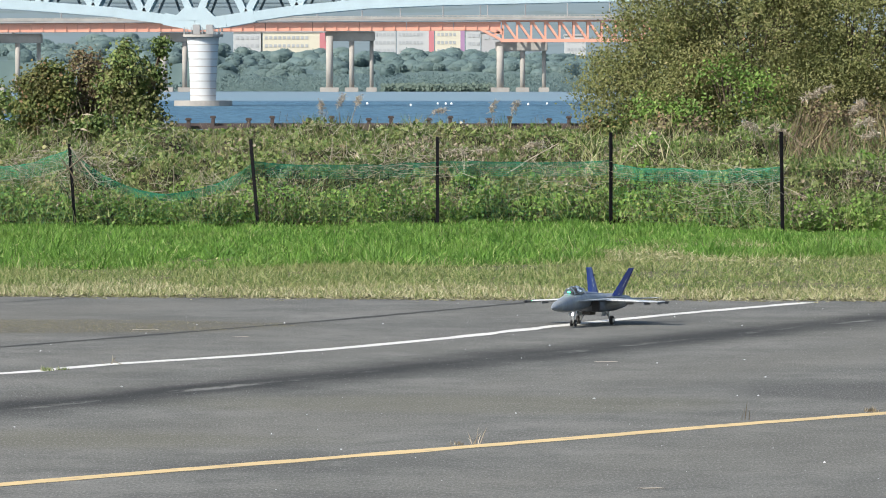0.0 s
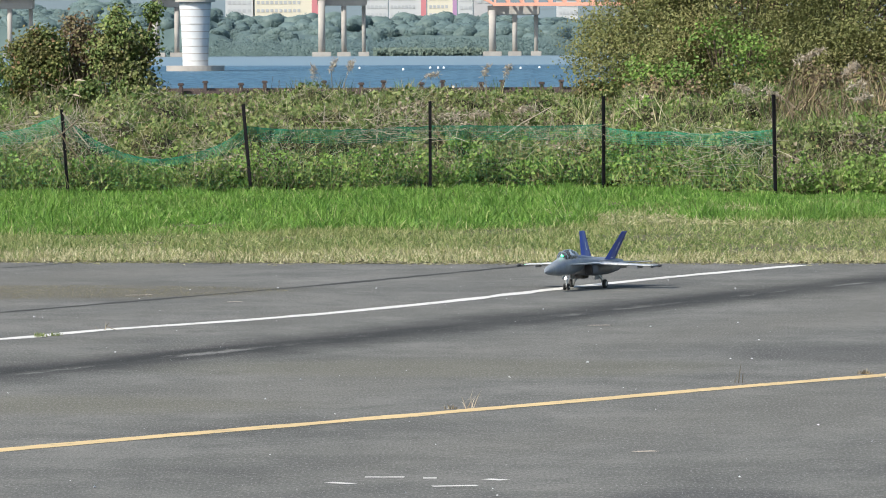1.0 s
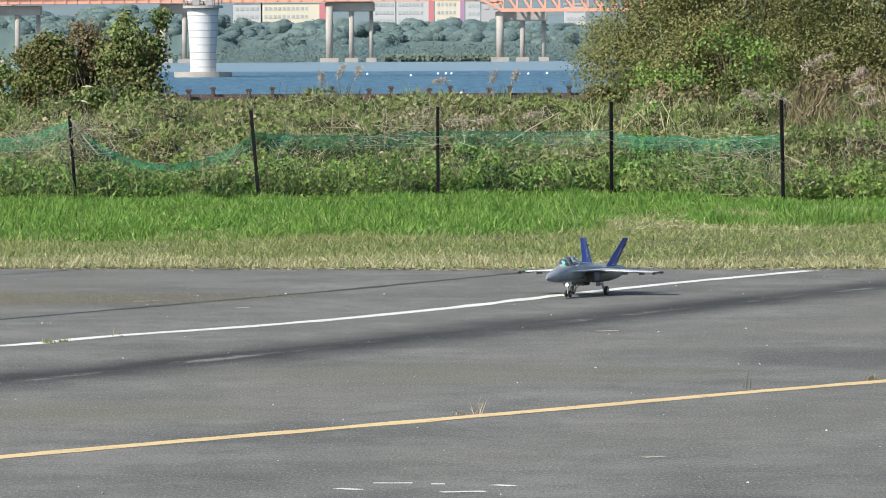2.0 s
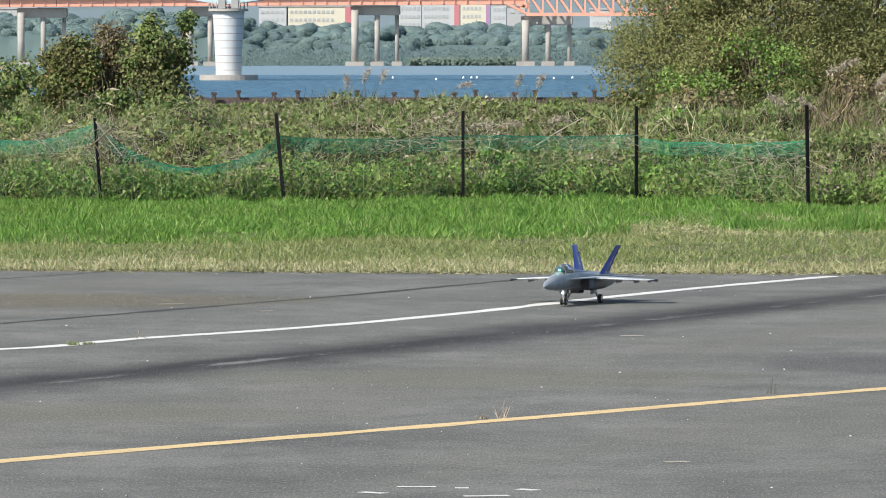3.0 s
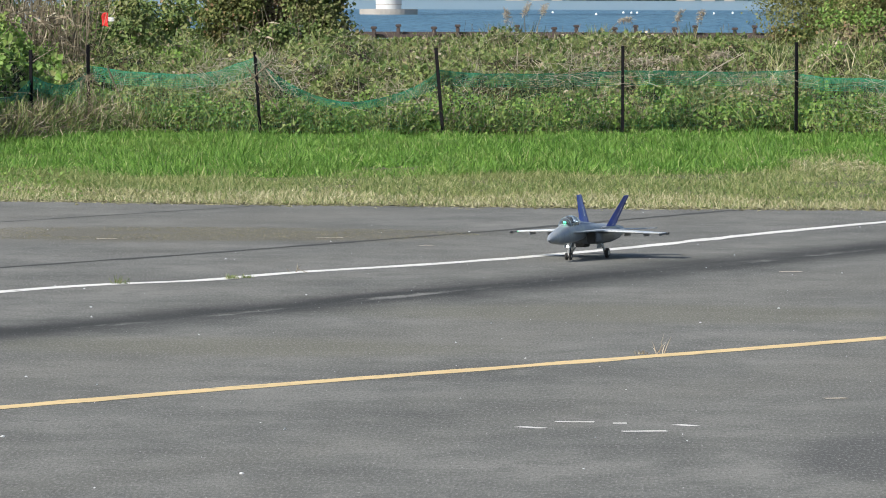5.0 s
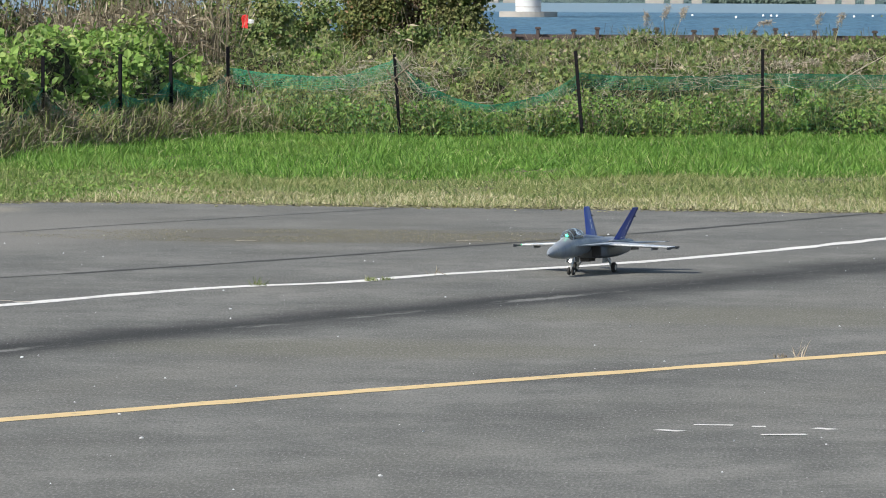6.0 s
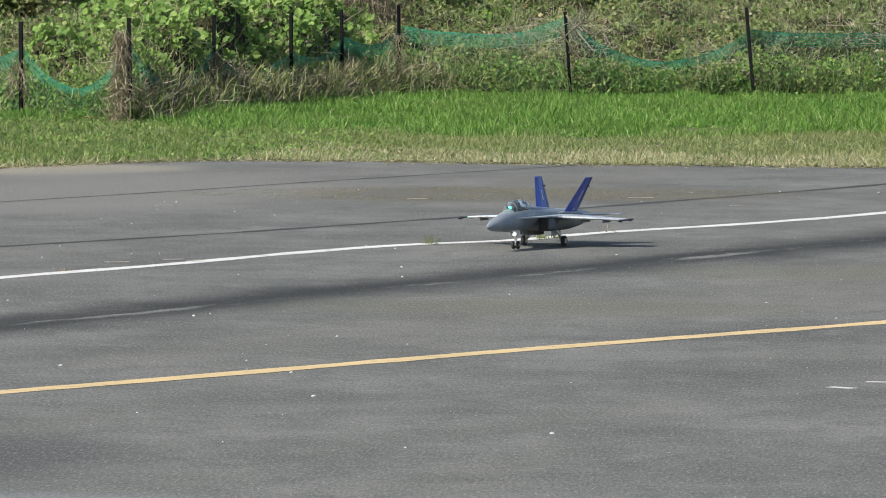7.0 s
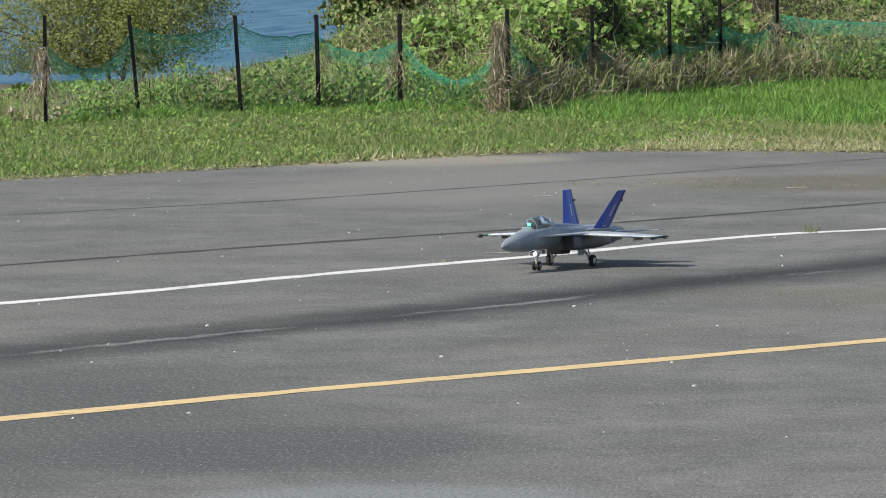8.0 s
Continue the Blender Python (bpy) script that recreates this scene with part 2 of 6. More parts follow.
MAT_CONCRETE = plain("weathered_concrete", (0.36, 0.34, 0.31), 0.9, 0, 0.4, 0.15, 0.2)
MAT_TRUSS = plain("pale_blue_steel", (0.47, 0.575, 0.61), 0.5, 0, 0.4, 0.06)
MAT_ORANGE = plain("orange_bridge_paint", (0.74, 0.35, 0.25), 0.55, 0, 0.25, 0.08)
MAT_BRACE_SHADE = plain("shaded_brace_steel", (0.16, 0.20, 0.22), 0.6, 0, 0.4, 0.1)
MAT_DECK = plain("deck_concrete", (0.33, 0.33, 0.33), 0.9, 0, 0.3, 0.12)


# ---- builders ----
def link_bm(name, bm, material, parent=None, label="", smooth=False):
    me = bpy.data.meshes.new(name)
    bm.normal_update()
    bm.to_mesh(me)
    bm.free()
    me.materials.append(material)
    if smooth:
        me.polygons.foreach_set("use_smooth", [True] * len(me.polygons))
    ob = new(name, me)
    if parent is not None:
        ob.parent = parent
    if label:
        ob["label"] = label
    return ob


part = link_bm


def thing(name, x, y, z, label, category, group="", kind="", turn=0.0):
    ob = new(name)
    ob.empty_display_size = 0.1
    ob.matrix_basis = pose(x, y, z, 0, 0, turn)
    return tagged(ob, label, category, group, kind)


def np_mesh(name, verts, quads, material, smooth=False):
    """One mesh out of arrays of vertices and quads."""
    me = bpy.data.meshes.new(name)
    me.vertices.add(len(verts))
    me.vertices.foreach_set("co", np.asarray(verts, np.float32).ravel())
    q = np.asarray(quads, np.int32)
    me.loops.add(q.size)
    me.loops.foreach_set("vertex_index", q.ravel())
    me.polygons.add(len(q))
    me.polygons.foreach_set("loop_start", np.arange(0, q.size, q.shape[1], dtype=np.int32))
    me.polygons.foreach_set("use_smooth", np.full(len(q), smooth))
    me.update(calc_edges=True)
    me.materials.append(material)
    return new(name, me)


LEAF = (np.array([(0, 0, 0), (-.45, .3, .1), (-.34, .72, .08), (0, 1, -.08), (.34, .72, .08), (.45, .3, .1)]), np.array([(0, 3, 2, 1), (0, 5, 4, 3)]))
SLIM = (np.array([(0, 0, 0), (-.17, .45, .05), (0, 1, -.06), (.17, .45, .05)]), np.array([(0, 3, 2, 1)]))
BLADE = (np.array([(-.5, 0, 0), (.5, 0, 0), (.36, .12, .62), (-.36, .12, .62), (.05, .42, 1), (-.05, .42, 1)]), np.array([(0, 1, 2, 3), (3, 2, 4, 5)]))
SPEAR = (np.array([(-.5, 0, 0), (.5, 0, 0), (.12, .35, 1), (-.12, .35, 1)]), np.array([(0, 1, 2, 3)]))
STALK = (np.array([(-.5, 0, 0), (.5, 0, 0), (.4, 0, 1), (-.4, 0, 1), (0, -.5, 0), (0, .5, 0), (0, .4, 1), (0, -.4, 1)]), np.array([(0, 1, 2, 3), (4, 5, 6, 7)]))


def turns(rng, n, tilt, lean=None):
    """n rotations: a random heading, tipped by about tilt radians, then leaned along a common way."""
    a, b, c = rng.uniform(0, 2 * np.pi, n), rng.normal(0, 1, n) * tilt, rng.normal(0, 1, n) * tilt
    z, o = np.zeros(n), np.ones(n)
    ca, sa, cb, sb, cc, sc = np.cos(a), np.sin(a), np.cos(b), np.sin(b), np.cos(c), np.sin(c)
    rz = np.stack([ca, -sa, z, sa, ca, z, z, z, o], 1).reshape(-1, 3, 3)
    rx = np.stack([o, z, z, z, cb, -sb, z, sb, cb], 1).reshape(-1, 3, 3)
    ry = np.stack([cc, z, sc, z, o, z, -sc, z, cc], 1).reshape(-1, 3, 3)
    return rx @ ry @ rz if lean is None else ry @ rx @ rz


def scatter(name, shape, points, rng, size, tilt, material, wide=1.0, faces_out=None):
    """Many small blades or leaves as one mesh. size: (N,) lengths; wide: width against length."""
    verts, faces = shape
    n = len(points)
    r = turns(rng, n, tilt)
    if faces_out is not None:      # turn the leaf's upper side towards a given way
        w = faces_out / np.maximum(np.linalg.norm(faces_out, axis=1, keepdims=True), 1e-6)
        up = np.tile(np.array([0.0, 0.0, 1.0]), (n, 1)) + rng.normal(0, 0.02, (n, 3))
        side = np.cross(up, w)
        side /= np.maximum(np.linalg.norm(side, axis=1, keepdims=True), 1e-6)
        frame_m = np.stack([side, np.cross(w, side), w], 2)
        r = frame_m @ r
    scaled = verts[None] * np.stack([size * wide, size, size], 1)[:, None, :]
    if shape is BLADE or shape is SPEAR or shape is STALK:
        scaled = verts[None] * np.stack([size * 0 + wide, size, size], 1)[:, None, :]
        if shape is STALK:
            scaled = verts[None] * np.stack([size * 0 + wide, size * 0 + wide, size], 1)[:, None, :]
    v = np.einsum("nij,nkj->nki", r, scaled) + points[:, None, :]
    k = len(verts)
    f = faces[None] + (np.arange(n) * k)[:, None, None]
    return np_mesh(name, v.reshape(-1, 3), f.reshape(-1, faces.shape[1]), material)


def smooth_noise(x, y, scale, seed):
    """Cheap value noise on arrays, 0 to 1."""
    x, y = np.asarray(x) / scale + seed * 17.3, np.asarray(y) / scale - seed * 9.1
    xi, yi = np.floor(x).astype(np.int64), np.floor(y).astype(np.int64)
    fx, fy = x - xi, y - yi
    fx, fy = fx * fx * (3 - 2 * fx), fy * fy * (3 - 2 * fy)

    def h(a, b):
        s = np.sin(a * 127.1 + b * 311.7 + seed * 74.7) * 43758.5453
        return s - np.floor(s)
    return (h(xi, yi) * (1 - fx) + h(xi + 1, yi) * fx) * (1 - fy) + (h(xi, yi + 1) * (1 - fx) + h(xi + 1, yi + 1) * fx) * fy


def mounds(x, y, cell_x, cell_y, seed):
    """Rounded humps packed side by side with sharp creases between them, 0 to 1."""
    u, v = np.asarray(x) / cell_x, np.asarray(y) / cell_y
    iu, iv = np.floor(u), np.floor(v)
    best = np.zeros(u.shape)
    for du in (-1, 0, 1):
        for dv in (-1, 0, 1):
            a, b = iu + du, iv + dv
            h1, h2, h3 = (np.abs(np.sin(a * k1 + b * k2 + seed * 3.7) * 43758.5453) % 1 for k1, k2 in ((127.1, 311.7), (269.5, 183.3), (419.2, 71.9)))
            d2 = (u - a - h1) ** 2 + (v - b - h2) ** 2
            best = np.maximum(best, (0.45 + 0.55 * h3) * np.sqrt(np.maximum(0, 1 - d2 / 0.72)))
    return best


def box_into(bm, x0, x1, y0, y1, z0, z1, m=None):
    vs = [bm.verts.new((x, y, z)) for z in (z0, z1) for x, y in ((x0, y0), (x1, y0), (x1, y1), (x0, y1))]
    for f in ((3, 2, 1, 0), (4, 5, 6, 7), (0, 1, 5, 4), (1, 2, 6, 5), (2, 3, 7, 6), (3, 0, 4, 7)):
        bm.faces.new([vs[i] for i in f])
    if m is not None:
        bmesh.ops.transform(bm, matrix=m, verts=vs)
    return vs


def box_bm(*dims, bevel=0.0):
    bm = bmesh.new()
    box_into(bm, *dims)
    if bevel:
        bmesh.ops.bevel(bm, geom=bm.edges[:], offset=bevel, segments=2, affect="EDGES")
    return bm


def tube_into(bm, path, radii, sides=8, cap=True):
    """A round bar along points, with a radius at each."""
    rings = []
    path = [Vector(p) for p in path]
    for i, p in enumerate(path):
        d = (path[min(i + 1, len(path) - 1)] - path[max(i - 1, 0)]).normalized()
        a = d.orthogonal().normalized() if abs(d.z) > 0.9 else d.cross(Vector((0, 0, 1))).normalized()
        b = d.cross(a)
        rings.append([bm.verts.new(p + (a * math.cos(u) + b * math.sin(u)) * radii[i]) for u in (2 * math.pi * j / sides for j in range(sides))])
    for r, s in zip(rings, rings[1:]):
        for j in range(sides):
            bm.faces.new((r[j], r[(j + 1) % sides], s[(j + 1) % sides], s[j]))
    if cap:
        bm.faces.new(rings[0][::-1])
        bm.faces.new(rings[-1])


def tube_bm(path, radii, sides=8):
    bm = bmesh.new()
    tube_into(bm, path, radii, sides)
    bmesh.ops.recalc_face_normals(bm, faces=bm.faces[:])
    return bm


def beam_into(bm, a, b, w, h):
    """A square bar from a to b."""
    a, b = Vector(a), Vector(b)
    d = b - a
    box_into(bm, -w / 2, w / 2, -h / 2, h / 2, 0, d.length, Matrix.Translation(a) @ d.to_track_quat("Z", "Y").to_matrix().to_4x4())


# ---- ground, river, runway ----
def bank_edge(x):
    """Where the near land ends towards the river."""
    x = np.asarray(x, float)
    s = np.clip((x + 13.6) / 3.2, 0, 1)
    return 82.0 + 44.0 * s * s * (3 - 2 * s)


def land(x, y):
    """Height of the land."""
    x, y = np.asarray(x, float), np.asarray(y, float)
    near = np.clip((y - bank_edge(x)) / 9.0, 0, 1)
    far = np.clip((y - 1580) / 60.0, 0, 1)
    return -6.0 * near + 8.2 * far


def build_ground():
    xs = np.unique(np.concatenate([np.linspace(-4200, -60, 24), np.linspace(-60, -20, 20), np.linspace(-20, 10, 60), np.linspace(10, 60, 20), np.linspace(60, 4200, 24)]))
    ys = np.unique(np.concatenate([np.linspace(-400, 0, 10), np.linspace(0, 76, 20), np.linspace(76, 140, 65), np.linspace(140, 1500, 12), np.linspace(1540, 1660, 13), np.linspace(1700, 4800, 12)]))
    gx, gy = np.meshgrid(xs, ys)
    gz = land(gx, gy)
    w = len(xs)
    i = np.arange(len(ys) - 1)[:, None] * w + np.arange(w - 1)[None]
    q = np.stack([i, i + 1, i + 1 + w, i + w], -1).reshape(-1, 4)
    tagged(np_mesh("ground", np.stack([gx, gy, gz], -1).reshape(-1, 3), q, MAT_SOIL), "bare and overgrown riverside soil under the grass", "ground", kind="structure")
    bm = bmesh.new()
    bm.faces.new([bm.verts.new(p) for p in ((-4200, 82, -2.6), (4200, 82, -2.6), (4200, 1640, -2.6), (-4200, 1640, -2.6))])
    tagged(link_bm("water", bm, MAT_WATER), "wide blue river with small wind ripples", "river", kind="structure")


RUNWAY_EDGE = [(-60, 40.0), (-20, 43.5), (-13, 46.6), (-10.2, 49.6), (-8.62, 52.2), (-7.7, 53.9), (-6.9, 55.2), (-6.0, 55.9), (-5.0, 55.7), (-3.6, 55.2), (-1.8, 54.9), (0, 54.5), (1.9, 54.4), (3.7, 54.2), (8, 54.0), (60, 53.0)]
EDGE_X, EDGE_Y = zip(*RUNWAY_EDGE)


def build_runway():
    bm = bmesh.new()
    rng = np.random.default_rng(4)
    xs = np.unique(np.concatenate([np.linspace(-60, -14, 24), np.linspace(-14, 6, 160), np.linspace(6, 60, 24)]))
    ysv = np.interp(xs, EDGE_X, EDGE_Y) + rng.normal(0, 0.10, len(xs))
    far = [bm.verts.new((x, y, 0.006)) for x, y in zip(xs, ysv)]
    near = [bm.verts.new((x, -40, 0.006)) for x in xs]
    for i in range(len(xs) - 1):
        bm.faces.new((near[i], near[i + 1], far[i + 1], far[i]))
    tagged(link_bm("runway", bm, MAT_ASPHALT), "worn grey asphalt runway with rubber streaks", "runway", kind="structure")


def ribbon(name, points, width, z, material, label, category, rough=0.0, seed=1):
    """A painted line or seam along plan points, with a slightly ragged edge."""
    rng = np.random.default_rng(seed)
    p = np.array(points, float)
    s = np.concatenate([[0], np.cumsum(np.linalg.norm(np.diff(p, axis=0), axis=1))])
    n = int(s[-1] / 0.25) + 2
    u = np.linspace(0, s[-1], n)
    c = np.stack([np.interp(u, s, p[:, 0]), np.interp(u, s, p[:, 1])], 1)
    for _ in range(3):
        c[1:-1] = (c[:-2] + c[1:-1] * 2 + c[2:]) / 4
    d = np.gradient(c, axis=0)
    d /= np.linalg.norm(d, axis=1, keepdims=True)
    nrm = np.stack([-d[:, 1], d[:, 0]], 1)
    w = (width / 2 * (1 + rng.normal(0, rough, n)))[:, None]
    a, b = c + nrm * w, c - nrm * w
    v = np.concatenate([np.c_[a, np.full(n, z)], np.c_[b, np.full(n, z)]])
    i = np.arange(n - 1)
    return tagged(np_mesh(name, v, np.stack([i, i + n, i + n + 1, i + 1], 1), material), label, category, kind="structure")


WHITE_LINE = [(-14, 21.0), (-6.76, 32.87), (-6.18, 34.05), (-5.69, 35.3), (-5.03, 36.7), (-4.45, 37.85), (-4.19, 38.55), (-3.91, 39.22), (-3.63, 39.83), (-3.32, 40.38), (-3.16, 40.63), (-2.99, 40.72), (-2.82, 40.82), (-2.65, 40.99), (-2.55, 41.32), (-2.47, 41.56), (-2.18, 42.24), (-1.45, 43.3), (-0.75, 44.6), (0.07, 46.5), (0.92, 48.87), (1.86, 51.2), (3.02, 53.7)]
YELLOW_LINE = [(-16, 6.0), (-5.16, 25.05), (-4.28, 26.55), (-3.27, 28.05), (-1.97, 30.05), (-1.31, 31.0), (-0.51, 32.1), (0.63, 33.7), (1.58, 35.1), (2.48, 36.3), (9, 45)]
SEAM_A = [(-12, 27.0), (-7.55, 36.7), (-6.29, 39.1), (-4.83, 41.5), (-4.53, 42.0), (-3.0, 45.0), (-1.99, 47.25), (-0.8, 49.9), (0.54, 53.3), (0.9, 54.2)]
SEAM_B = [(-14, 34.0), (-8.9, 43.3), (-7.32, 45.6), (-5.7, 49.0), (-5.03, 50.6), (-3.5, 53.9), (-3.0, 55.0)]


def build_lines():
    ribbon("white_line", WHITE_LINE, 0.155, 0.008, MAT_WHITE_LINE, "worn white painted line on the runway", "line", 0.12)
    ribbon("yellow_line", [(x, y - 0.09) for x, y in YELLOW_LINE], 0.165, 0.008, MAT_YELLOW_LINE, "faded yellow painted line on the runway", "line", 0.09)
    ribbon("trim", SEAM_A, 0.09, 0.0075, MAT_TAR, "dark tarred seam across the asphalt", "seam", 0.3, 2)
    ribbon("trim", SEAM_B, 0.045, 0.0075, MAT_TAR, "dark tarred seam across the asphalt", "seam", 0.3, 3)


build_ground()
build_runway()
build_lines()


# ---- grass ----
def mown_depth(x):
    """Far edge of the mown strip."""
    return np.interp(x, [-20, -12.9, -10.8, -8.4, -7.2, -4.1, 1.2, 4.6, 8], [60, 63.0, 67.0, 67.4, 65.0, 62.8, 64.6, 67.5, 68])


POSTS = [(-12.6, 63.6, 1.11, 0), (-12.15, 66.3, 1.08, 5), (-11.3, 67.6, 1.05, 3), (-10.72, 69.2, 1.03, 1), (-9.82, 69.1, 1.03, 0), (-8.37, 67.0, 1.10, 1), (-8.15, 72.8, 1.07, 0),
         (-7.62, 76.2, 1.06, 0), (-7.36, 80.0, 1.05, 1), (-6.74, 81.2, 1.10, 1), (-4.50, 79.5, 1.04, 4), (-2.28, 80.0, 1.09, 5), (-0.07, 80.9, 1.11, 0), (2.11, 81.5, 1.16, 0), (4.04, 77.2, 1.21, 1)]


def fence_depth(x):
    """The line of the fence: plan depth of its stakes, by x."""
    return np.interp(x, [-20] + [p[0] for p in POSTS] + [10], [58] + [p[1] for p in POSTS] + [77])


def build_grass():
    rng = np.random.default_rng(11)
    n = 300000
    x = rng.uniform(-15, 7, n)
    e0, e1 = np.interp(x, EDGE_X, EDGE_Y), mown_depth(x) + 1.2 + 6.5 * np.clip((x - 1.0) / 1.5, 0, 1)
    y = e0 - 0.12 + (e1 - e0) * rng.uniform(0, 1, n) ** 1.15
    tall = 0.022 + 0.045 * smooth_noise(x, y, 0.7, 3) + 0.03 * smooth_noise(x, y * 0.4, 0.22, 13) ** 2 + np.where(x < -6.2, 0.035, 0) * smooth_noise(x, y, 1.5, 8)
    size = tall * rng.uniform(0.5, 1.3, n)
    near_edge = (y - e0) < 3.4 * (0.25 + smooth_noise(x, y, 1.1, 5)) * np.where(x < -6, 0.12, 1)
    pick = near_edge & (rng.uniform(0, 1, n) < 0.72)
    p = np.stack([x, y, np.zeros(n)], 1)
    thin = smooth_noise(x, y * 0.35, 0.25, 15) * 0.6 + smooth_noise(x, y * 0.35, 0.9, 16) * 0.4
    pick &= rng.uniform(0, 1, n) < 0.35 + thin
    worn = rng.uniform(0, 1, n) < np.clip(thin * 2.2 - 0.15, 0.15, 1)
    size = size * np.where(x < -5.0, 0.45 + 1.0 * mounds(x, y, 0.3, 0.9, 12), 1.0)
    green = worn & ~pick & (rng.uniform(0, 1, n) < np.clip((-4.2 - x) / 3.0, 0, 0.9))
    tagged(scatter("mown_grass", SPEAR, p[green], rng, size[green] * 1.1, 1.05, MAT_GRASS_GREEN, 0.008), "short green mown grass beside the runway", "grass", kind="stuff")
    pick2 = worn & ~pick & ~green
    tagged(scatter("mown_grass", SPEAR, p[pick2], rng, size[pick2], 0.95, MAT_GRASS_MOWN, 0.0075), "short mown grass, green turning straw-yellow, beside the runway", "grass", kind="stuff")
    tagged(scatter("dry_grass", SPEAR, p[pick], rng, size[pick] * 0.9, 1.0, MAT_GRASS_DRY, 0.0075), "straw-coloured dry grass along the asphalt edge", "grass", kind="stuff")
    n = 15000
    x = rng.uniform(-14, -4.6, n)
    e0, e1 = np.interp(x, EDGE_X, EDGE_Y), mown_depth(x) + 0.8
    y = e0 + (e1 - e0) * rng.uniform(0.02, 1, n)
    hump = mounds(x, y, 0.3, 0.9, 12) * smooth_noise(x, y, 1.4, 17)
    low = (hump > 0.22) & (rng.uniform(0, 1, n) < np.clip((-4.6 - x) / 2.0, 0, 1))
    q = np.stack([x, y, 0.015 + 0.10 * hump * rng.uniform(0.5, 1, n)], 1)[low]
    tagged(scatter("low_weeds", LEAF, q, rng, rng.uniform(0.014, 0.036, len(q)), 0.5, MAT_KUDZU_FRESH, 1.0, np.stack([rng.normal(-0.1, 0.5, len(q)), rng.normal(-0.4, 0.5, len(q)), np.full(len(q), 0.8)], 1)), "low broad-leaved weeds in the mown grass", "weeds", kind="stuff")
    n = 9000
    x, y = rng.uniform(1.2, 7, n), rng.uniform(65.0, 73.5, n)
    bare = smooth_noise(x, y * 0.4, 0.9, 31) > 0.47
    x, y = x[bare], y[bare]
    n = len(x)
    tagged(scatter("dead_straw", SPEAR, np.stack([x, y, rng.uniform(0, 0.03, n)], 1), rng, rng.uniform(0.03, 0.09, n), 1.3, MAT_GRASS_DRY, 0.007), "flattened dead straw between tufts of grass", "straw", kind="stuff")
    n = 200000
    x = rng.uniform(-12.5, 7, n)
    e0, e1 = mown_depth(x) + 1.6 * (smooth_noise(x, x * 0, 0.9, 77) - 0.5), fence_depth(x) + 0.8
    y = e0 + (e1 - e0) * rng.uniform(-0.02, 1, n)
    clump = smooth_noise(x, y * 0.35, 0.42, 21) * 0.4 + smooth_noise(x, y * 0.5, 1.6, 22) * 0.25 + mounds(x, y, 0.28, 1.1, 2) * 0.4
    keep = (y < e1) & ~((smooth_noise(x, y * 0.4, 0.9, 31) > 0.56) & (x > 1.6) & (y < 72)) & (clump > 0.22) & (rng.uniform(0, 1, n) < 0.35 + clump)
    x, y, clump = x[keep], y[keep], clump[keep]
    far = np.clip((y - mown_depth(x)) / 8.0, 0, 1)
    size = (0.022 + 0.27 * clump ** 2.0) * rng.uniform(0.6, 1.3, len(x)) * (1 - 0.3 * far)
    tagged(scatter("tall_grass", BLADE, np.stack([x, y, np.zeros(len(x))], 1), rng, size, 0.8, MAT_GRASS_TALL, 0.0105), "lush bright green uncut grass before the fence", "grass", kind="stuff")


build_grass()


# ---- the fence with its net ----
NET_TOPS = [(0.8, 0.55, 0.95), (0.95, 0.85, 1.0), (0.98, 0.80, 0.86), (0.8, 0.62, 0.75), (0.8, 0.35, 0.9), (0.9, 0.35, 0.75), (0.6, 0.4, 0.6), (0.6, 0.5, 0.7), (0.75, 0.6, 0.8),
            (0.85, 0.74, 0.98), (0.98, 0.42, 0.80), (0.82, 0.76, 0.80), (0.82, 0.78, 0.82), (0.76, 0.72, 0.80)]


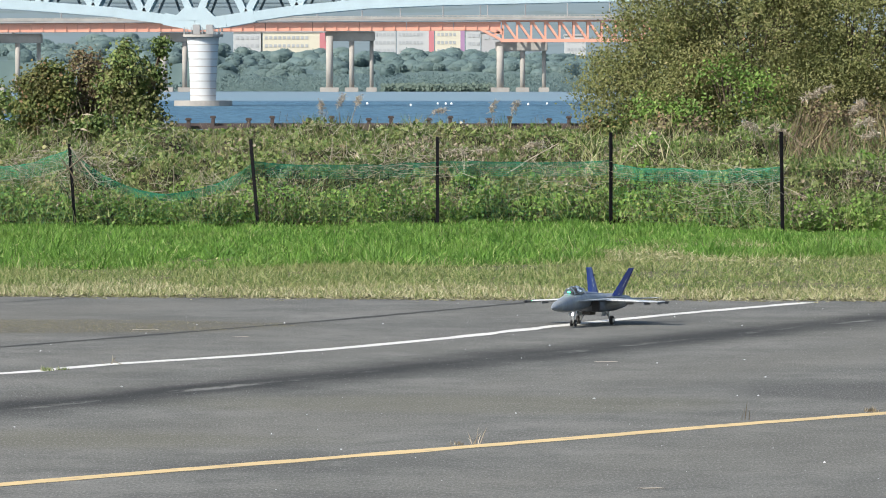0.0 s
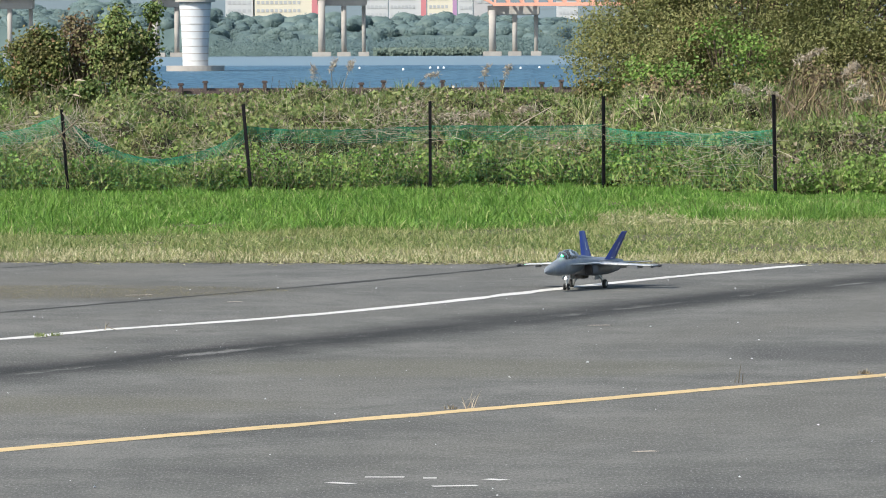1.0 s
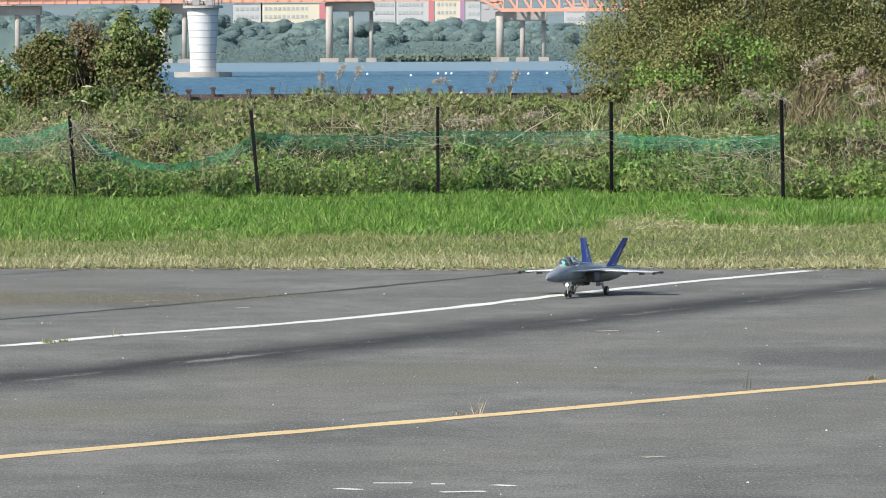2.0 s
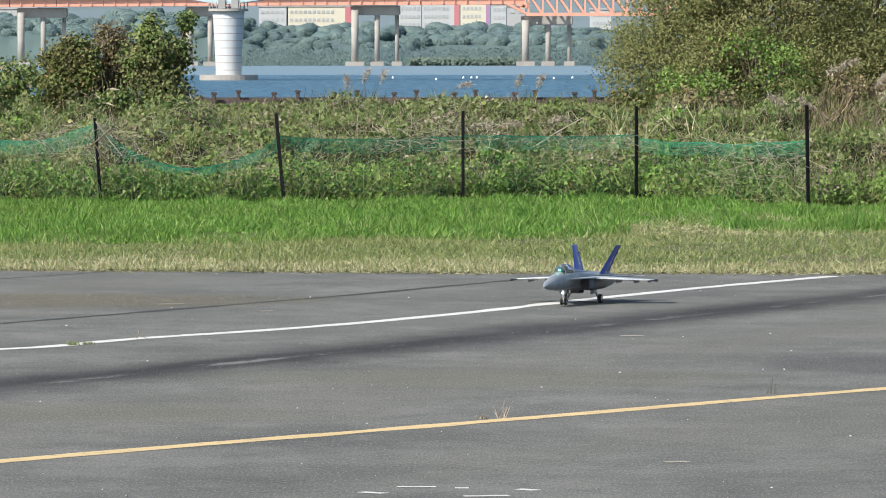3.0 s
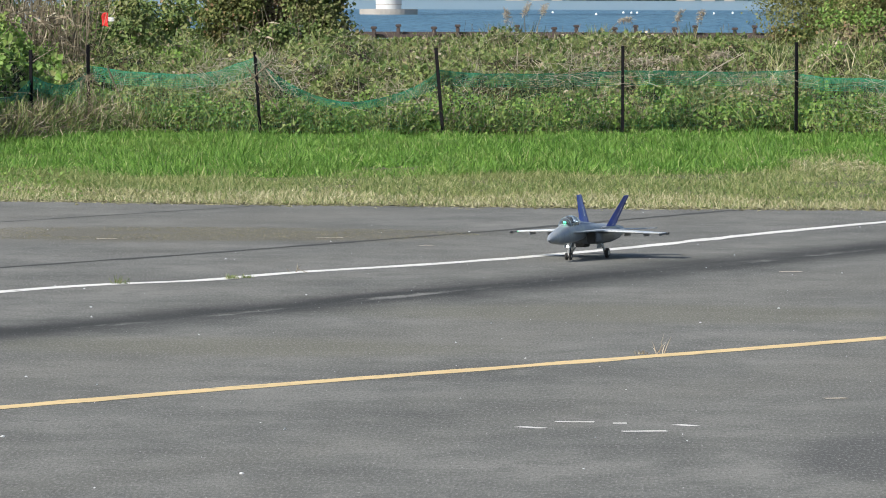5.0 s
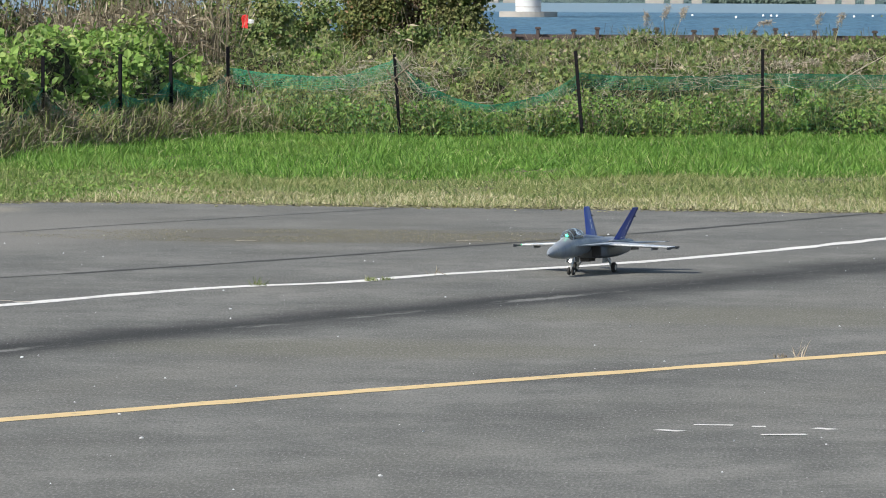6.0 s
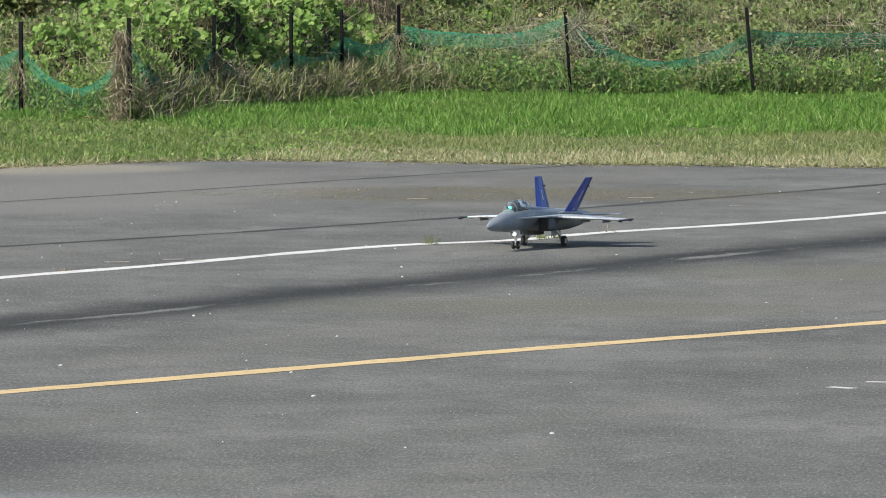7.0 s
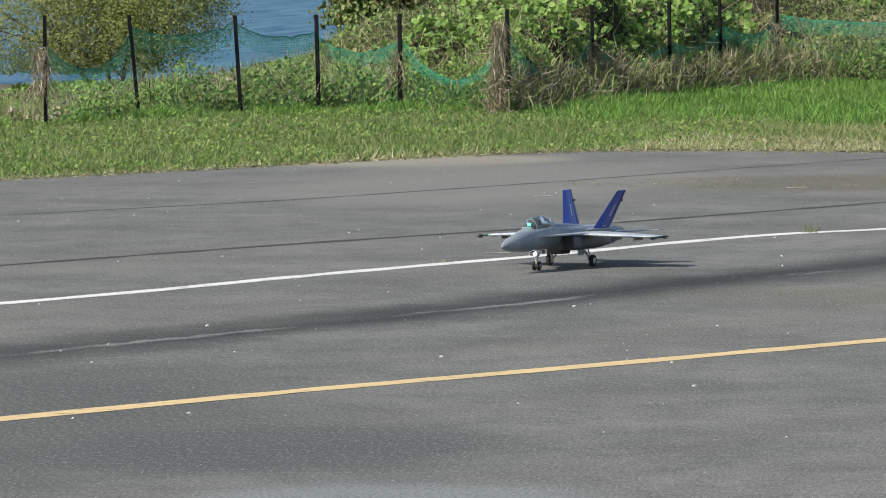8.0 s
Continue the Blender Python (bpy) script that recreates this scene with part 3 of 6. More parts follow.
def build_fence():
    fence = thing("net_fence", -4, 79, 0, "black steel stakes with torn green plastic netting", "fence")
    rng = np.random.default_rng(5)
    for x, y, h, lean in POSTS:
        bm = bmesh.new()
        outline = [(-0.019, 0), (0.019, 0), (0.019, 0.03), (0.013, 0.03), (0.013, 0.006), (-0.013, 0.006), (-0.013, 0.03), (-0.019, 0.03)]    # a channel-iron stake
        low, high = [bm.verts.new((u, v, -0.15)) for u, v in outline], [bm.verts.new((u, v, h)) for u, v in outline]
        for k in range(8):
            bm.faces.new((low[k], low[(k + 1) % 8], high[(k + 1) % 8], high[k]))
        bm.faces.new(low[::-1]), bm.faces.new(high)
        bmesh.ops.transform(bm, matrix=pose(x + 4, y - 79, 0, 0, -lean, rng.uniform(-20, 20)), verts=bm.verts[:])
        part("post", bm, MAT_POST, fence)
    for (a, b, tops) in zip(POSTS, POSTS[1:], NET_TOPS):
        nu, nv = 78, 26
        lean_a, lean_b = -math.tan(radians(a[3])), -math.tan(radians(b[3]))
        u = np.linspace(0, 1, nu)
        top = np.where(u < 0.5, tops[0] + (tops[1] - tops[0]) * np.sin(u * np.pi) ** 0.8, tops[2] + (tops[1] - tops[2]) * np.sin(u * np.pi) ** 0.8)
        top = top + 0.03 * (smooth_noise(u * 9, u * 0, 1.0, int(abs(a[0]) * 10)) - 0.5)
        v = np.linspace(0, 1, nv) ** 2.0          # bunched towards the top
        zz = top[:, None] - (top[:, None] - 0.06) * v[None]
        xx = (a[0] + (b[0] - a[0]) * u)[:, None] + (lean_a * (1 - u) + lean_b * u)[:, None] * zz + rng.normal(0, 0.006, (nu, nv)) + 4
        yy = (a[1] + (b[1] - a[1]) * u)[:, None] + 0.05 * (smooth_noise(u[:, None] * 14 + v[None] * 3, v[None] * 4, 1.0, 3) - 0.5) - 79 + 0.07
        grid = np.stack([xx, yy, zz], -1)
        quads, verts = [], []
        t = 0.0014

        def strip(line, off):
            k = len(line)
            base = sum(len(s) for s in verts)
            verts.append(np.concatenate([line + off, line - off]))
            i = np.arange(k - 1) + base
            quads.append(np.stack([i, i + 1, i + 1 + k, i + k], 1))
        for j in range(nv):
            strip(grid[:, j], np.array([0, 0, t * (1.5 if j < 13 else 0.3)]))
        for i in range(nu):
            strip(grid[i][:13], np.array([t * 1.1, 0, 0]))
            strip(grid[i][12:], np.array([t * 0.3, 0, 0]))
        net = np_mesh("net", np.concatenate(verts), np.concatenate(quads), MAT_NET)
        net.parent = fence
        net["label"] = "sagging green plastic netting"


build_fence()


# ---- undergrowth behind the fence ----
def scrub_height(x, y):
    """Height of the tangle of vines above the ground."""
    d = y - fence_depth(x)
    rise = np.interp(d, [0.1, 0.5, 1.5, 4, 9, 20, 45], [0.0, 0.20, 0.42, 0.60, 0.78, 0.84, 0.75])
    lumps = 0.40 * (smooth_noise(x, y * 0.6, 1.5, 41) - 0.5) + 0.50 * (smooth_noise(x, y * 0.5, 0.6, 42) - 0.5) + 0.14 * (smooth_noise(x, y, 0.3, 43) - 0.5)
    lumps = lumps * 0.75 + 0.62 * (mounds(x, y, 0.62, 1.7, 4) - 0.52) + 0.2 * (mounds(x, y, 0.24, 0.5, 9) - 0.5)
    left = np.interp(x, [-16, -13.5, -12.8, -10.5, -8.2, -6.5], [0.1, 0.12, 0.75, 1.0, 1.15, 1.0])
    left = left * np.interp(x + 0.155 * y, [-2.6, -1.2, -0.1, 0.7], [0.2, 0.36, 0.46, 1.0])
    return np.maximum(0.02, (rise + lumps * np.clip(rise * 2, 0.2, 1) * np.clip(1.2 - d / 30, 0.25, 1)) * left)


def build_scrub():
    rng = np.random.default_rng(23)
    xs, ys = np.linspace(-17, 9, 261), np.linspace(62, 126, 257)
    gx, gy = np.meshgrid(xs, ys)
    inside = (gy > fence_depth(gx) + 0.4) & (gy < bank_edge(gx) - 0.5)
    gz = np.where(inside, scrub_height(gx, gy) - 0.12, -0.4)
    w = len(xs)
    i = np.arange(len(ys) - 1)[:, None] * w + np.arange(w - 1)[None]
    # Dark sheet beneath the leaves, so that the openings between them look shaded.
    tagged(np_mesh("undergrowth", np.stack([gx, gy, gz], -1).reshape(-1, 3), np.stack([i, i + 1, i + 1 + w, i + w], -1).reshape(-1, 4), MAT_MATTED_SHADE, True), "matted dead stems under the vines, coloured dark as shaded gaps", "undergrowth", kind="stuff")
    n = 330000
    x = rng.uniform(-16, 8, n)
    d = rng.uniform(0, 1, n) ** 1.7
    lo, hi = fence_depth(x) + 0.25, np.minimum(bank_edge(x), 124)
    y = lo + (hi - lo) * d
    ground = scrub_height(x, y)
    z = ground - rng.uniform(0, 1, n) ** 2 * 0.11 + 0.02
    size = (0.022 + 0.05 * rng.uniform(0, 1, n) ** 2.0) * (0.8 + 0.5 * smooth_noise(x, y, 2.2, 51)) * np.where(x < -8.6, 0.78, 1.0)
    fresh = smooth_noise(x, y, 2.4, 52) * 0.7 + 0.3 * smooth_noise(x, y, 0.5, 58) + np.interp(y - fence_depth(x), [0, 1.5, 4, 8], [0.32, 0.22, 0.02, 0]) + np.where(x < -7.6, 0.30, 0) + np.where((x > -9.8) & (x < -7.4) & (y > 72), 0.3, 0) > 0.78
    slope_x, slope_y = (scrub_height(x + 0.04, y) - ground) / 0.04, (scrub_height(x, y + 0.06) - ground) / 0.06
    out = np.stack([rng.normal(-0.1, 0.6, n) - np.clip(slope_x, -2.5, 2.5), rng.normal(-0.25, 0.6, n) - np.clip(slope_y, -2.5, 2.5), np.full(n, 0.75)], 1)
    p = np.stack([x, y, z], 1)
    thick = rng.uniform(0, 1, n) < 0.22 + 1.3 * mounds(x, y, 0.24, 0.5, 9) * mounds(x, y, 0.62, 1.7, 4)
    for name, pick, mat, grow, lab in (("vine_leaves", ~fresh, MAT_KUDZU, 1.0, "tangled green and yellowing creeper leaves behind the fence"), ("vine_leaves", fresh, MAT_KUDZU_FRESH, 1.25, "fresh bright green broad creeper leaves")):
        back = y - fence_depth(x) > 6.0
        pick = pick & thick
        tagged(scatter(name, LEAF, p[pick & ~back], rng, size[pick & ~back] * grow, 0.5, mat, 1.0, out[pick & ~back]), lab, "creeper", kind="stuff")
        tagged(scatter(name, SLIM, p[pick & back], rng, size[pick & back] * grow * 1.25, 0.6, mat, 2.2, out[pick & back]), lab, "creeper", kind="stuff")
    # a bank of broad fresh leaves
    n = 3200
    x, y = rng.uniform(-10.2, -7.3, n), rng.uniform(71.5, 84.5, n)
    y = np.maximum(y, fence_depth(x) + 0.5)
    q = np.stack([x, y, scrub_height(x, y) + rng.uniform(-0.02, 0.10, n)], 1)
    tagged(scatter("broad_leaves", LEAF, q, rng, rng.uniform(0.06, 0.13, n), 0.45, MAT_KUDZU_FRESH, 1.0, np.stack([rng.normal(-0.25, 0.5, n), rng.normal(-0.5, 0.5, n), np.full(n, 0.8)], 1)), "large bright green creeper leaves on the bank", "creeper", kind="stuff")
    # fine runners and grass strands over it
    n = 90000
    x = rng.uniform(-15, 8, n)
    y = fence_depth(x) + 0.3 + rng.uniform(0, 1, n) ** 1.5 * 26
    y = np.minimum(y, bank_edge(x) - 1)
    z = scrub_height(x, y) - 0.06
    straw = smooth_noise(x, y, 0.8, 55) * 0.6 + rng.uniform(0, 1, n) * 0.4 > 0.62
    q = np.stack([x, y, z], 1)
    tagged(scatter("strands", SPEAR, q[straw], rng, rng.uniform(0.08, 0.24, straw.sum()), 0.9, MAT_PLUME, 0.006), "pale dry grass strands over the creepers", "grass", kind="stuff")
    tagged(scatter("strands", SPEAR, q[~straw], rng, rng.uniform(0.08, 0.26, (~straw).sum()), 0.75, MAT_GRASS_MOWN, 0.008), "thin green grass strands among the creepers", "grass", kind="stuff")
    # withered leaves in brown drifts
    n = 60000
    x = rng.uniform(-15, 8, n)
    y = fence_depth(x) + 0.4 + rng.uniform(0, 1, n) ** 1.6 * 22
    y = np.minimum(y, bank_edge(x) - 1)
    pick = smooth_noise(x, y * 0.5, 0.9, 57) > 0.74
    q = np.stack([x, y, scrub_height(x, y) + rng.uniform(-0.02, 0.07, n)], 1)[pick]
    tagged(scatter("withered_leaves", LEAF, q, rng, rng.uniform(0.025, 0.06, len(q)), 0.8, MAT_STALK, 1.0), "withered brown leaves hanging in the creepers", "leaves", kind="stuff")
    # dead stems standing in it
    n = 16000
    x = rng.uniform(-15, 8, n)
    y = fence_depth(x) + 0.2 + rng.uniform(0, 1, n) ** 1.6 * 25
    y = np.minimum(y, bank_edge(x) - 1)
    z = scrub_height(x, y) - 0.15
    tagged(scatter("dead_stems", STALK, np.stack([x, y, z], 1), rng, rng.uniform(0.12, 0.42, n), 0.8, MAT_STALK, 0.006), "thin dead straw-brown stems among the vines", "stem", kind="stuff")


build_scrub()


def build_bush(name, x, y, base, lobes, leaves, leaf, material, label, seed, slim=False, category="bush", tuft=0.13):
    """A shrub: stems that fork towards its lobes, and a crown of leaf clumps with gaps. lobes: centre and radii, from the base."""
    rng = np.random.default_rng(seed)
    bush = thing(name, x, y, base, label, category)
    bm = bmesh.new()
    pts, outs = [], []
    share = np.array([l[3] * l[5] for l in lobes])
    share = share / share.sum()
    for (cx, cy, cz, rx, ry, rz), s in zip(lobes, share):
        c = np.array([cx, cy, cz])
        foot = Vector((cx * 0.35, cy * 0.3, 0))
        mid = Vector((cx * 0.7 + rng.normal(0, 0.08), cy * 0.7, cz * 0.55))
        tube_into(bm, [foot, mid, Vector(c)], [0.035, 0.022, 0.012], 6)
        k = max(10, int(leaves * s / 55))
        way = rng.normal(0, 1, (k, 3))
        way /= np.linalg.norm(way, axis=1, keepdims=True)
        reach = rng.uniform(0.45, 1.08, k) ** 0.6
        heads = c + way * reach[:, None] * np.array([rx, ry, rz])
        for h in heads[:: max(1, k // 14)]:
            tube_into(bm, [mid, Vector(c) * 0.5 + Vector(h) * 0.5 - Vector((0, 0, 0.05)), Vector(h)], [0.014, 0.009, 0.004], 5)
        for h, w in zip(heads, way):
            q = rng.normal(0, 1, (55, 3)) * tuft * rng.uniform(0.55, 1.45) * np.array([1.0, 1.0, 0.8]) + h
            pts.append(q)
            outs.append(np.tile(w * 1.1 + np.array([-0.14, -0.26, 0.42]), (55, 1)) + (q - h) * 0.65 / tuft + rng.normal(0, 0.45, (55, 3)))
    part("stem", bm, MAT_BARK, bush)
    pts, outs = np.concatenate(pts), np.concatenate(outs)
    keep = pts[:, 2] > -base + 0.05
    crown = scatter("crown", SLIM if slim else LEAF, pts[keep], rng, rng.uniform(0.6, 1.3, keep.sum()) * leaf, 0.5, material, 1.6 if slim else 1.0, outs[keep])
    crown.parent = bush
    return bush


build_bush("shrub", -5.80, 94.6, 0.68, [(-0.16, 0, 0.95, 0.22, 0.35, 0.30), (0.10, 0.1, 1.10, 0.22, 0.35, 0.28), (0.0, 0.0, 0.60, 0.34, 0.4, 0.40), (0.28, 0, 0.8, 0.15, 0.35, 0.40)],
           12500, 0.046, MAT_CREEPER_DARK, "dark green shrub smothered in creepers", 61, tuft=0.075)
build_bush("shrub", -5.15, 95.2, 0.70, [(-0.10, 0, 1.25, 0.18, 0.3, 0.30), (0.12, 0, 0.95, 0.20, 0.3, 0.45), (-0.18, -0.1, 0.7, 0.24, 0.3, 0.35)], 5200, 0.042, MAT_WITHERED, "half-dead shrub with withered brown leaves", 73, tuft=0.07)
build_bush("shrub", -4.60, 94.4, 0.66, [(-0.05, 0, 1.42, 0.16, 0.3, 0.26), (0.10, 0, 1.15, 0.24, 0.35, 0.34), (-0.20, 0, 1.0, 0.20, 0.35, 0.34), (0.10, 0, 0.7, 0.34, 0.35, 0.30), (0.44, 0, 1.15, 0.05, 0.15, 0.40), (0.50, 0, 1.60, 0.06, 0.12, 0.14), (0.36, 0, 0.5, 0.25, 0.3, 0.25), (-0.25, -0.4, 0.35, 0.8, 0.4, 0.25)],
           12000, 0.046, MAT_KUDZU, "leafy green shrub with thin shoots above it", 74, tuft=0.07)
build_bush("willow_thicket", 5.0, 94, 0.3, [(-1.9, 0.3, 1.6, 1.0, 1.2, 1.1), (-1.7, 0.2, 2.7, 0.85, 1.0, 1.0), (-2.35, 0.2, 1.2, 0.7, 0.8, 0.8), (-0.6, 0, 2.3, 1.3, 1.3, 1.3), (1.2, 0, 2.4, 1.5, 1.4, 1.4), (3.2, 0, 2.3, 1.5, 1.4, 1.4), (-0.9, -0.7, 1.1, 1.4, 0.8, 0.8), (1.0, -0.9, 1.0, 1.5, 0.8, 0.8), (3.0, -0.8, 1.1, 1.5, 0.9, 0.9), (0.0, 0.2, 3.2, 1.3, 1.1, 0.7), (2.3, 0.2, 3.3, 1.6, 1.1, 0.7)],
           215000, 0.045, MAT_SHRUB, "large dense olive-green willow thicket by the water", 62, True)
build_bush("willow_thicket", 5.2, 98, 0.0, [(-1.6, 0, 1.5, 0.9, 0.8, 1.2), (-0.3, 0, 1.8, 1.3, 0.8, 1.7), (1.5, 0, 1.8, 1.5, 0.8, 1.8), (3.3, 0, 1.8, 1.5, 0.8, 1.8)], 30000, 0.12, MAT_SHRUB, "dense olive-green willow thicket behind the first", 69, True)
# The dark creeper bushes have the thicket's shade in their leaf colour.
for bx, by, w, h, count, mat, label, seed in ((2.55, 91.2, 0.55, 0.95, 5200, MAT_CREEPER_DARK, "creeper-choked bush at the foot of the thicket, coloured dark as shade", 81), (3.35, 90.8, 0.5, 0.9, 4200, MAT_WITHERED, "withered brown bush at the foot of the thicket", 82),
                                            (4.45, 91.0, 0.7, 1.15, 6500, MAT_CREEPER_DARK, "creeper-choked bush at the foot of the thicket, coloured dark as shade", 83), (5.6, 91.2, 0.7, 1.1, 5200, MAT_WITHERED, "withered brown bush at the foot of the thicket", 84)):
    build_bush("shrub", bx, by, 0.4, [(-0.25, 0, h * 0.6, w * 0.55, 0.5, h * 0.42), (0.3, 0.1, h * 0.55, w * 0.55, 0.5, h * 0.45), (0.0, -0.3, h * 0.3, w, 0.4, h * 0.3)], count, 0.05, mat, label, seed, tuft=0.08)
build_bush("vine_mound", 4.1, 92.2, 0.3, [(-0.15, 0, 1.55, 0.35, 0.4, 0.2), (0.35, -0.1, 1.3, 0.25, 0.4, 0.3), (0.5, -0.2, 0.85, 0.2, 0.4, 0.35), (-1.8, -0.3, 0.5, 0.7, 0.5, 0.2), (-0.6, -0.2, 0.95, 0.2, 0.4, 0.3), (-1.1, -0.2, 1.1, 0.25, 0.4, 0.2)], 3000, 0.045, MAT_KUDZU_FRESH, "green creeper climbing over the thicket", 63)
for bx, by, w, h, seed, mat in ((-8.0, 96, 0.9, 1.25, 64, MAT_SHRUB), (-9.6, 93, 1.0, 1.35, 65, MAT_KUDZU), (-7.15, 99, 0.75, 1.15, 66, MAT_KUDZU), (-12.0, 84, 0.85, 1.25, 67, MAT_KUDZU), (-10.9, 87, 1.0, 1.6, 70, MAT_KUDZU), (-8.7, 85.4, 0.5, 0.8, 71, MAT_KUDZU_FRESH), (-7.3, 90, 0.7, 1.1, 72, MAT_KUDZU)):
    build_bush("shrub", bx, by, 0.4, [(-0.3, 0, h * 0.55, w * 0.6, 0.6, h * 0.5), (0.35, 0.1, h * 0.6, w * 0.6, 0.6, h * 0.55), (0.0, -0.4, h * 0.3, w, 0.5, h * 0.35)], 9000, 0.062, mat, "creeper-covered shrub on the river bank", seed, tuft=0.10)
build_bush("willow_tree", -16.0, 86, -0.2, [(0, 0, 1.7, 1.7, 1.2, 0.9), (0.6, -0.4, 1.05, 1.0, 0.8, 0.75), (-1.0, -0.3, 1.0, 1.3, 0.9, 0.9), (-0.2, -0.5, 0.7, 1.1, 0.7, 0.6)], 70000, 0.040, MAT_WILLOW, "drooping yellow-green willow at the water's edge", 68, True, "tree")


# ---- rank growth along the fence: heaps of hay, reeds, dead canes ----
def ridge(points, n, spread, heights, rng, size, wide, tilt, name, material, label, category):
    """Long blades heaped along a line of plan points with heights."""
    p = np.array(points, float)
    u = rng.uniform(0, len(p) - 1, n)
    i = np.minimum(u.astype(int), len(p) - 2)
    f = (u - i)[:, None]
    c = p[i] * (1 - f) + p[i + 1] * f
    h = np.interp(u, np.arange(len(p)), heights)
    off = rng.normal(0, spread, (n, 2))
    q = np.stack([c[:, 0] + off[:, 0], c[:, 1] + off[:, 1] * 1.6, h * rng.uniform(0.0, 1, n) * np.exp(-np.abs(off[:, 0]) / spread * 0.5)], 1)
    return tagged(scatter(name, BLADE, q, rng, rng.uniform(*size, n), tilt, material, wide), label, category, kind="stuff")


def build_rank_growth():
    rng = np.random.default_rng(71)
    line = [(-8.35, 66.9), (-8.22, 70.0), (-8.0, 73.0), (-7.5, 76.3), (-7.0, 79.0), (-6.2, 80.4)]
    ridge(line, 4600, 0.15, [0.5, 0.50, 0.56, 0.40, 0.42, 0.45], rng, (0.08, 0.24), 0.010, 0.85, "hay_heap", MAT_STALK, "drooping dead brown grass heaped on the net", "dead grass")
    ridge(line, 2600, 0.20, [0.26, 0.36, 0.36, 0.34, 0.36, 0.3], rng, (0.12, 0.36), 0.014, 0.6, "rank_grass", MAT_KUDZU, "long dull green grass growing through the net", "grass")
    for x, y, n, r, top, low in ((-8.46, 66.95, 900, 0.12, 0.98, 0.02), (-8.13, 72.75, 160, 0.08, 0.66, 0.4), (-6.78, 81.1, 300, 0.18, 0.76, 0.2), (-9.85, 69.05, 130, 0.10, 0.65, 0.3), (-12.62, 63.5, 260, 0.12, 0.8, 0.35)):
        a, k = rng.uniform(0, 6.283, n), rng.uniform(0, 1, n)
        z = low + (top - low) * k
        rr = r * (1.05 - 0.45 * k) * rng.uniform(0.5, 1, n)
        ob = scatter("hay_bundle", BLADE, np.stack([x + rr * np.cos(a), y + rr * np.sin(a), z], 1), rng, -rng.uniform(0.08, 0.20, n), 0.5, MAT_STALK, 0.008)
        tagged(ob, "dead brown grass clinging round a fence stake", "dead grass", kind="stuff")
    # weeds and grass growing up through the net
    n = 2600
    x = rng.uniform(-12.5, 6.5, n)
    y = fence_depth(x) - 0.15 + rng.uniform(0, 1.2, n)
    tagged(scatter("fence_weeds", BLADE, np.stack([x, y, rng.uniform(0, 0.25, n)], 1), rng, rng.uniform(0.1, 0.34, n) * (0.5 + smooth_noise(x, y, 1.0, 7)), 0.5, MAT_GRASS_GREEN, 0.012), "rough weeds growing through the netting", "weeds", kind="stuff")
    n = 15000
    x = rng.uniform(-12.5, 6.5, n)
    y = fence_depth(x) + 0.05 + rng.uniform(0, 0.8, n)
    z = rng.uniform(0.03, 0.52, n) * (0.15 + 1.15 * mounds(x, y * 0, 0.33, 1.0, 6))
    tagged(scatter("vine_leaves", LEAF, np.stack([x, y, z], 1), rng, rng.uniform(0.022, 0.055, n), 0.7, MAT_KUDZU_FRESH, 1.0, np.stack([rng.normal(-.2, .5, n), rng.normal(-.7, .4, n), np.full(n, .6)], 1)), "creeper leaves climbing the netting", "creeper", kind="stuff")
    # reeds in front of the thicket: a brown stand and single yellow-green blades
    for x0, x1, y0, y1, count, low, high, mat, lab in ((4.3, 7.2, 83, 89, 3600, 0.05, 1.05, MAT_WITHERED, "brown dying reeds before the thicket"), (4.2, 7.2, 82, 88, 1500, 0.05, 0.7, MAT_KUDZU, "green reeds among the brown ones"),
                                                       (1.8, 4.4, 83, 90, 520, 0.25, 0.8, MAT_GRASS_DRY, "yellow arching grass blades before the thicket"), (1.8, 4.4, 83, 90, 900, 0.25, 0.8, MAT_GRASS_MOWN, "green arching grass blades before the thicket")):
        q = np.stack([rng.uniform(x0, x1, count), rng.uniform(y0, y1, count), rng.uniform(low, high, count)], 1)
        q[:, 2] *= 0.6 + 0.6 * mounds(q[:, 0], q[:, 1], 0.6, 2.0, 8)
        tagged(scatter("reed_blades", BLADE, q, rng, rng.uniform(0.2, 0.55, count), 0.5, mat, 0.016), lab, "reeds", kind="stuff")
    for x0, x1, z0, z1, count in ((-5.3, -4.1, 0.45, 0.95, 190), (-3.6, -2.6, 0.35, 0.6, 60), (-1.4, 0.3, 0.6, 0.9, 170), (1.0, 2.2, 0.5, 0.8, 90), (3.0, 4.1, 0.2, 0.8, 160)):
        x = rng.uniform(x0, x1, count)
        q = np.stack([x, fence_depth(x) - 0.03 + rng.uniform(0, 0.3, count), rng.uniform(z0, z1, count)], 1)
        tagged(scatter("caught_straw", STALK, q, rng, rng.uniform(0.1, 0.36, count), 1.2, MAT_PLUME, 0.005), "bleached straw caught in the netting", "straw", kind="stuff")
    # thicket of dead canes on the bank, and its hanging dead leaves
    for x0, x1, y0, y1, count, low, high, seed in ((-10.8, -7.3, 86, 92, 1000, 0.8, 1.5, 5), (3.9, 7.2, 84, 89, 260, 0.4, 0.9, 6), (-5.8, -4.6, 93.5, 95.5, 120, 0.6, 1.3, 7), (-0.5, 3.4, 83, 100, 160, 0.3, 0.7, 8)):
        q = np.stack([rng.uniform(x0, x1, count), rng.uniform(y0, y1, count), np.full(count, 0.2)], 1)
        q[:, 2] = scrub_height(q[:, 0], q[:, 1]) * 0.4
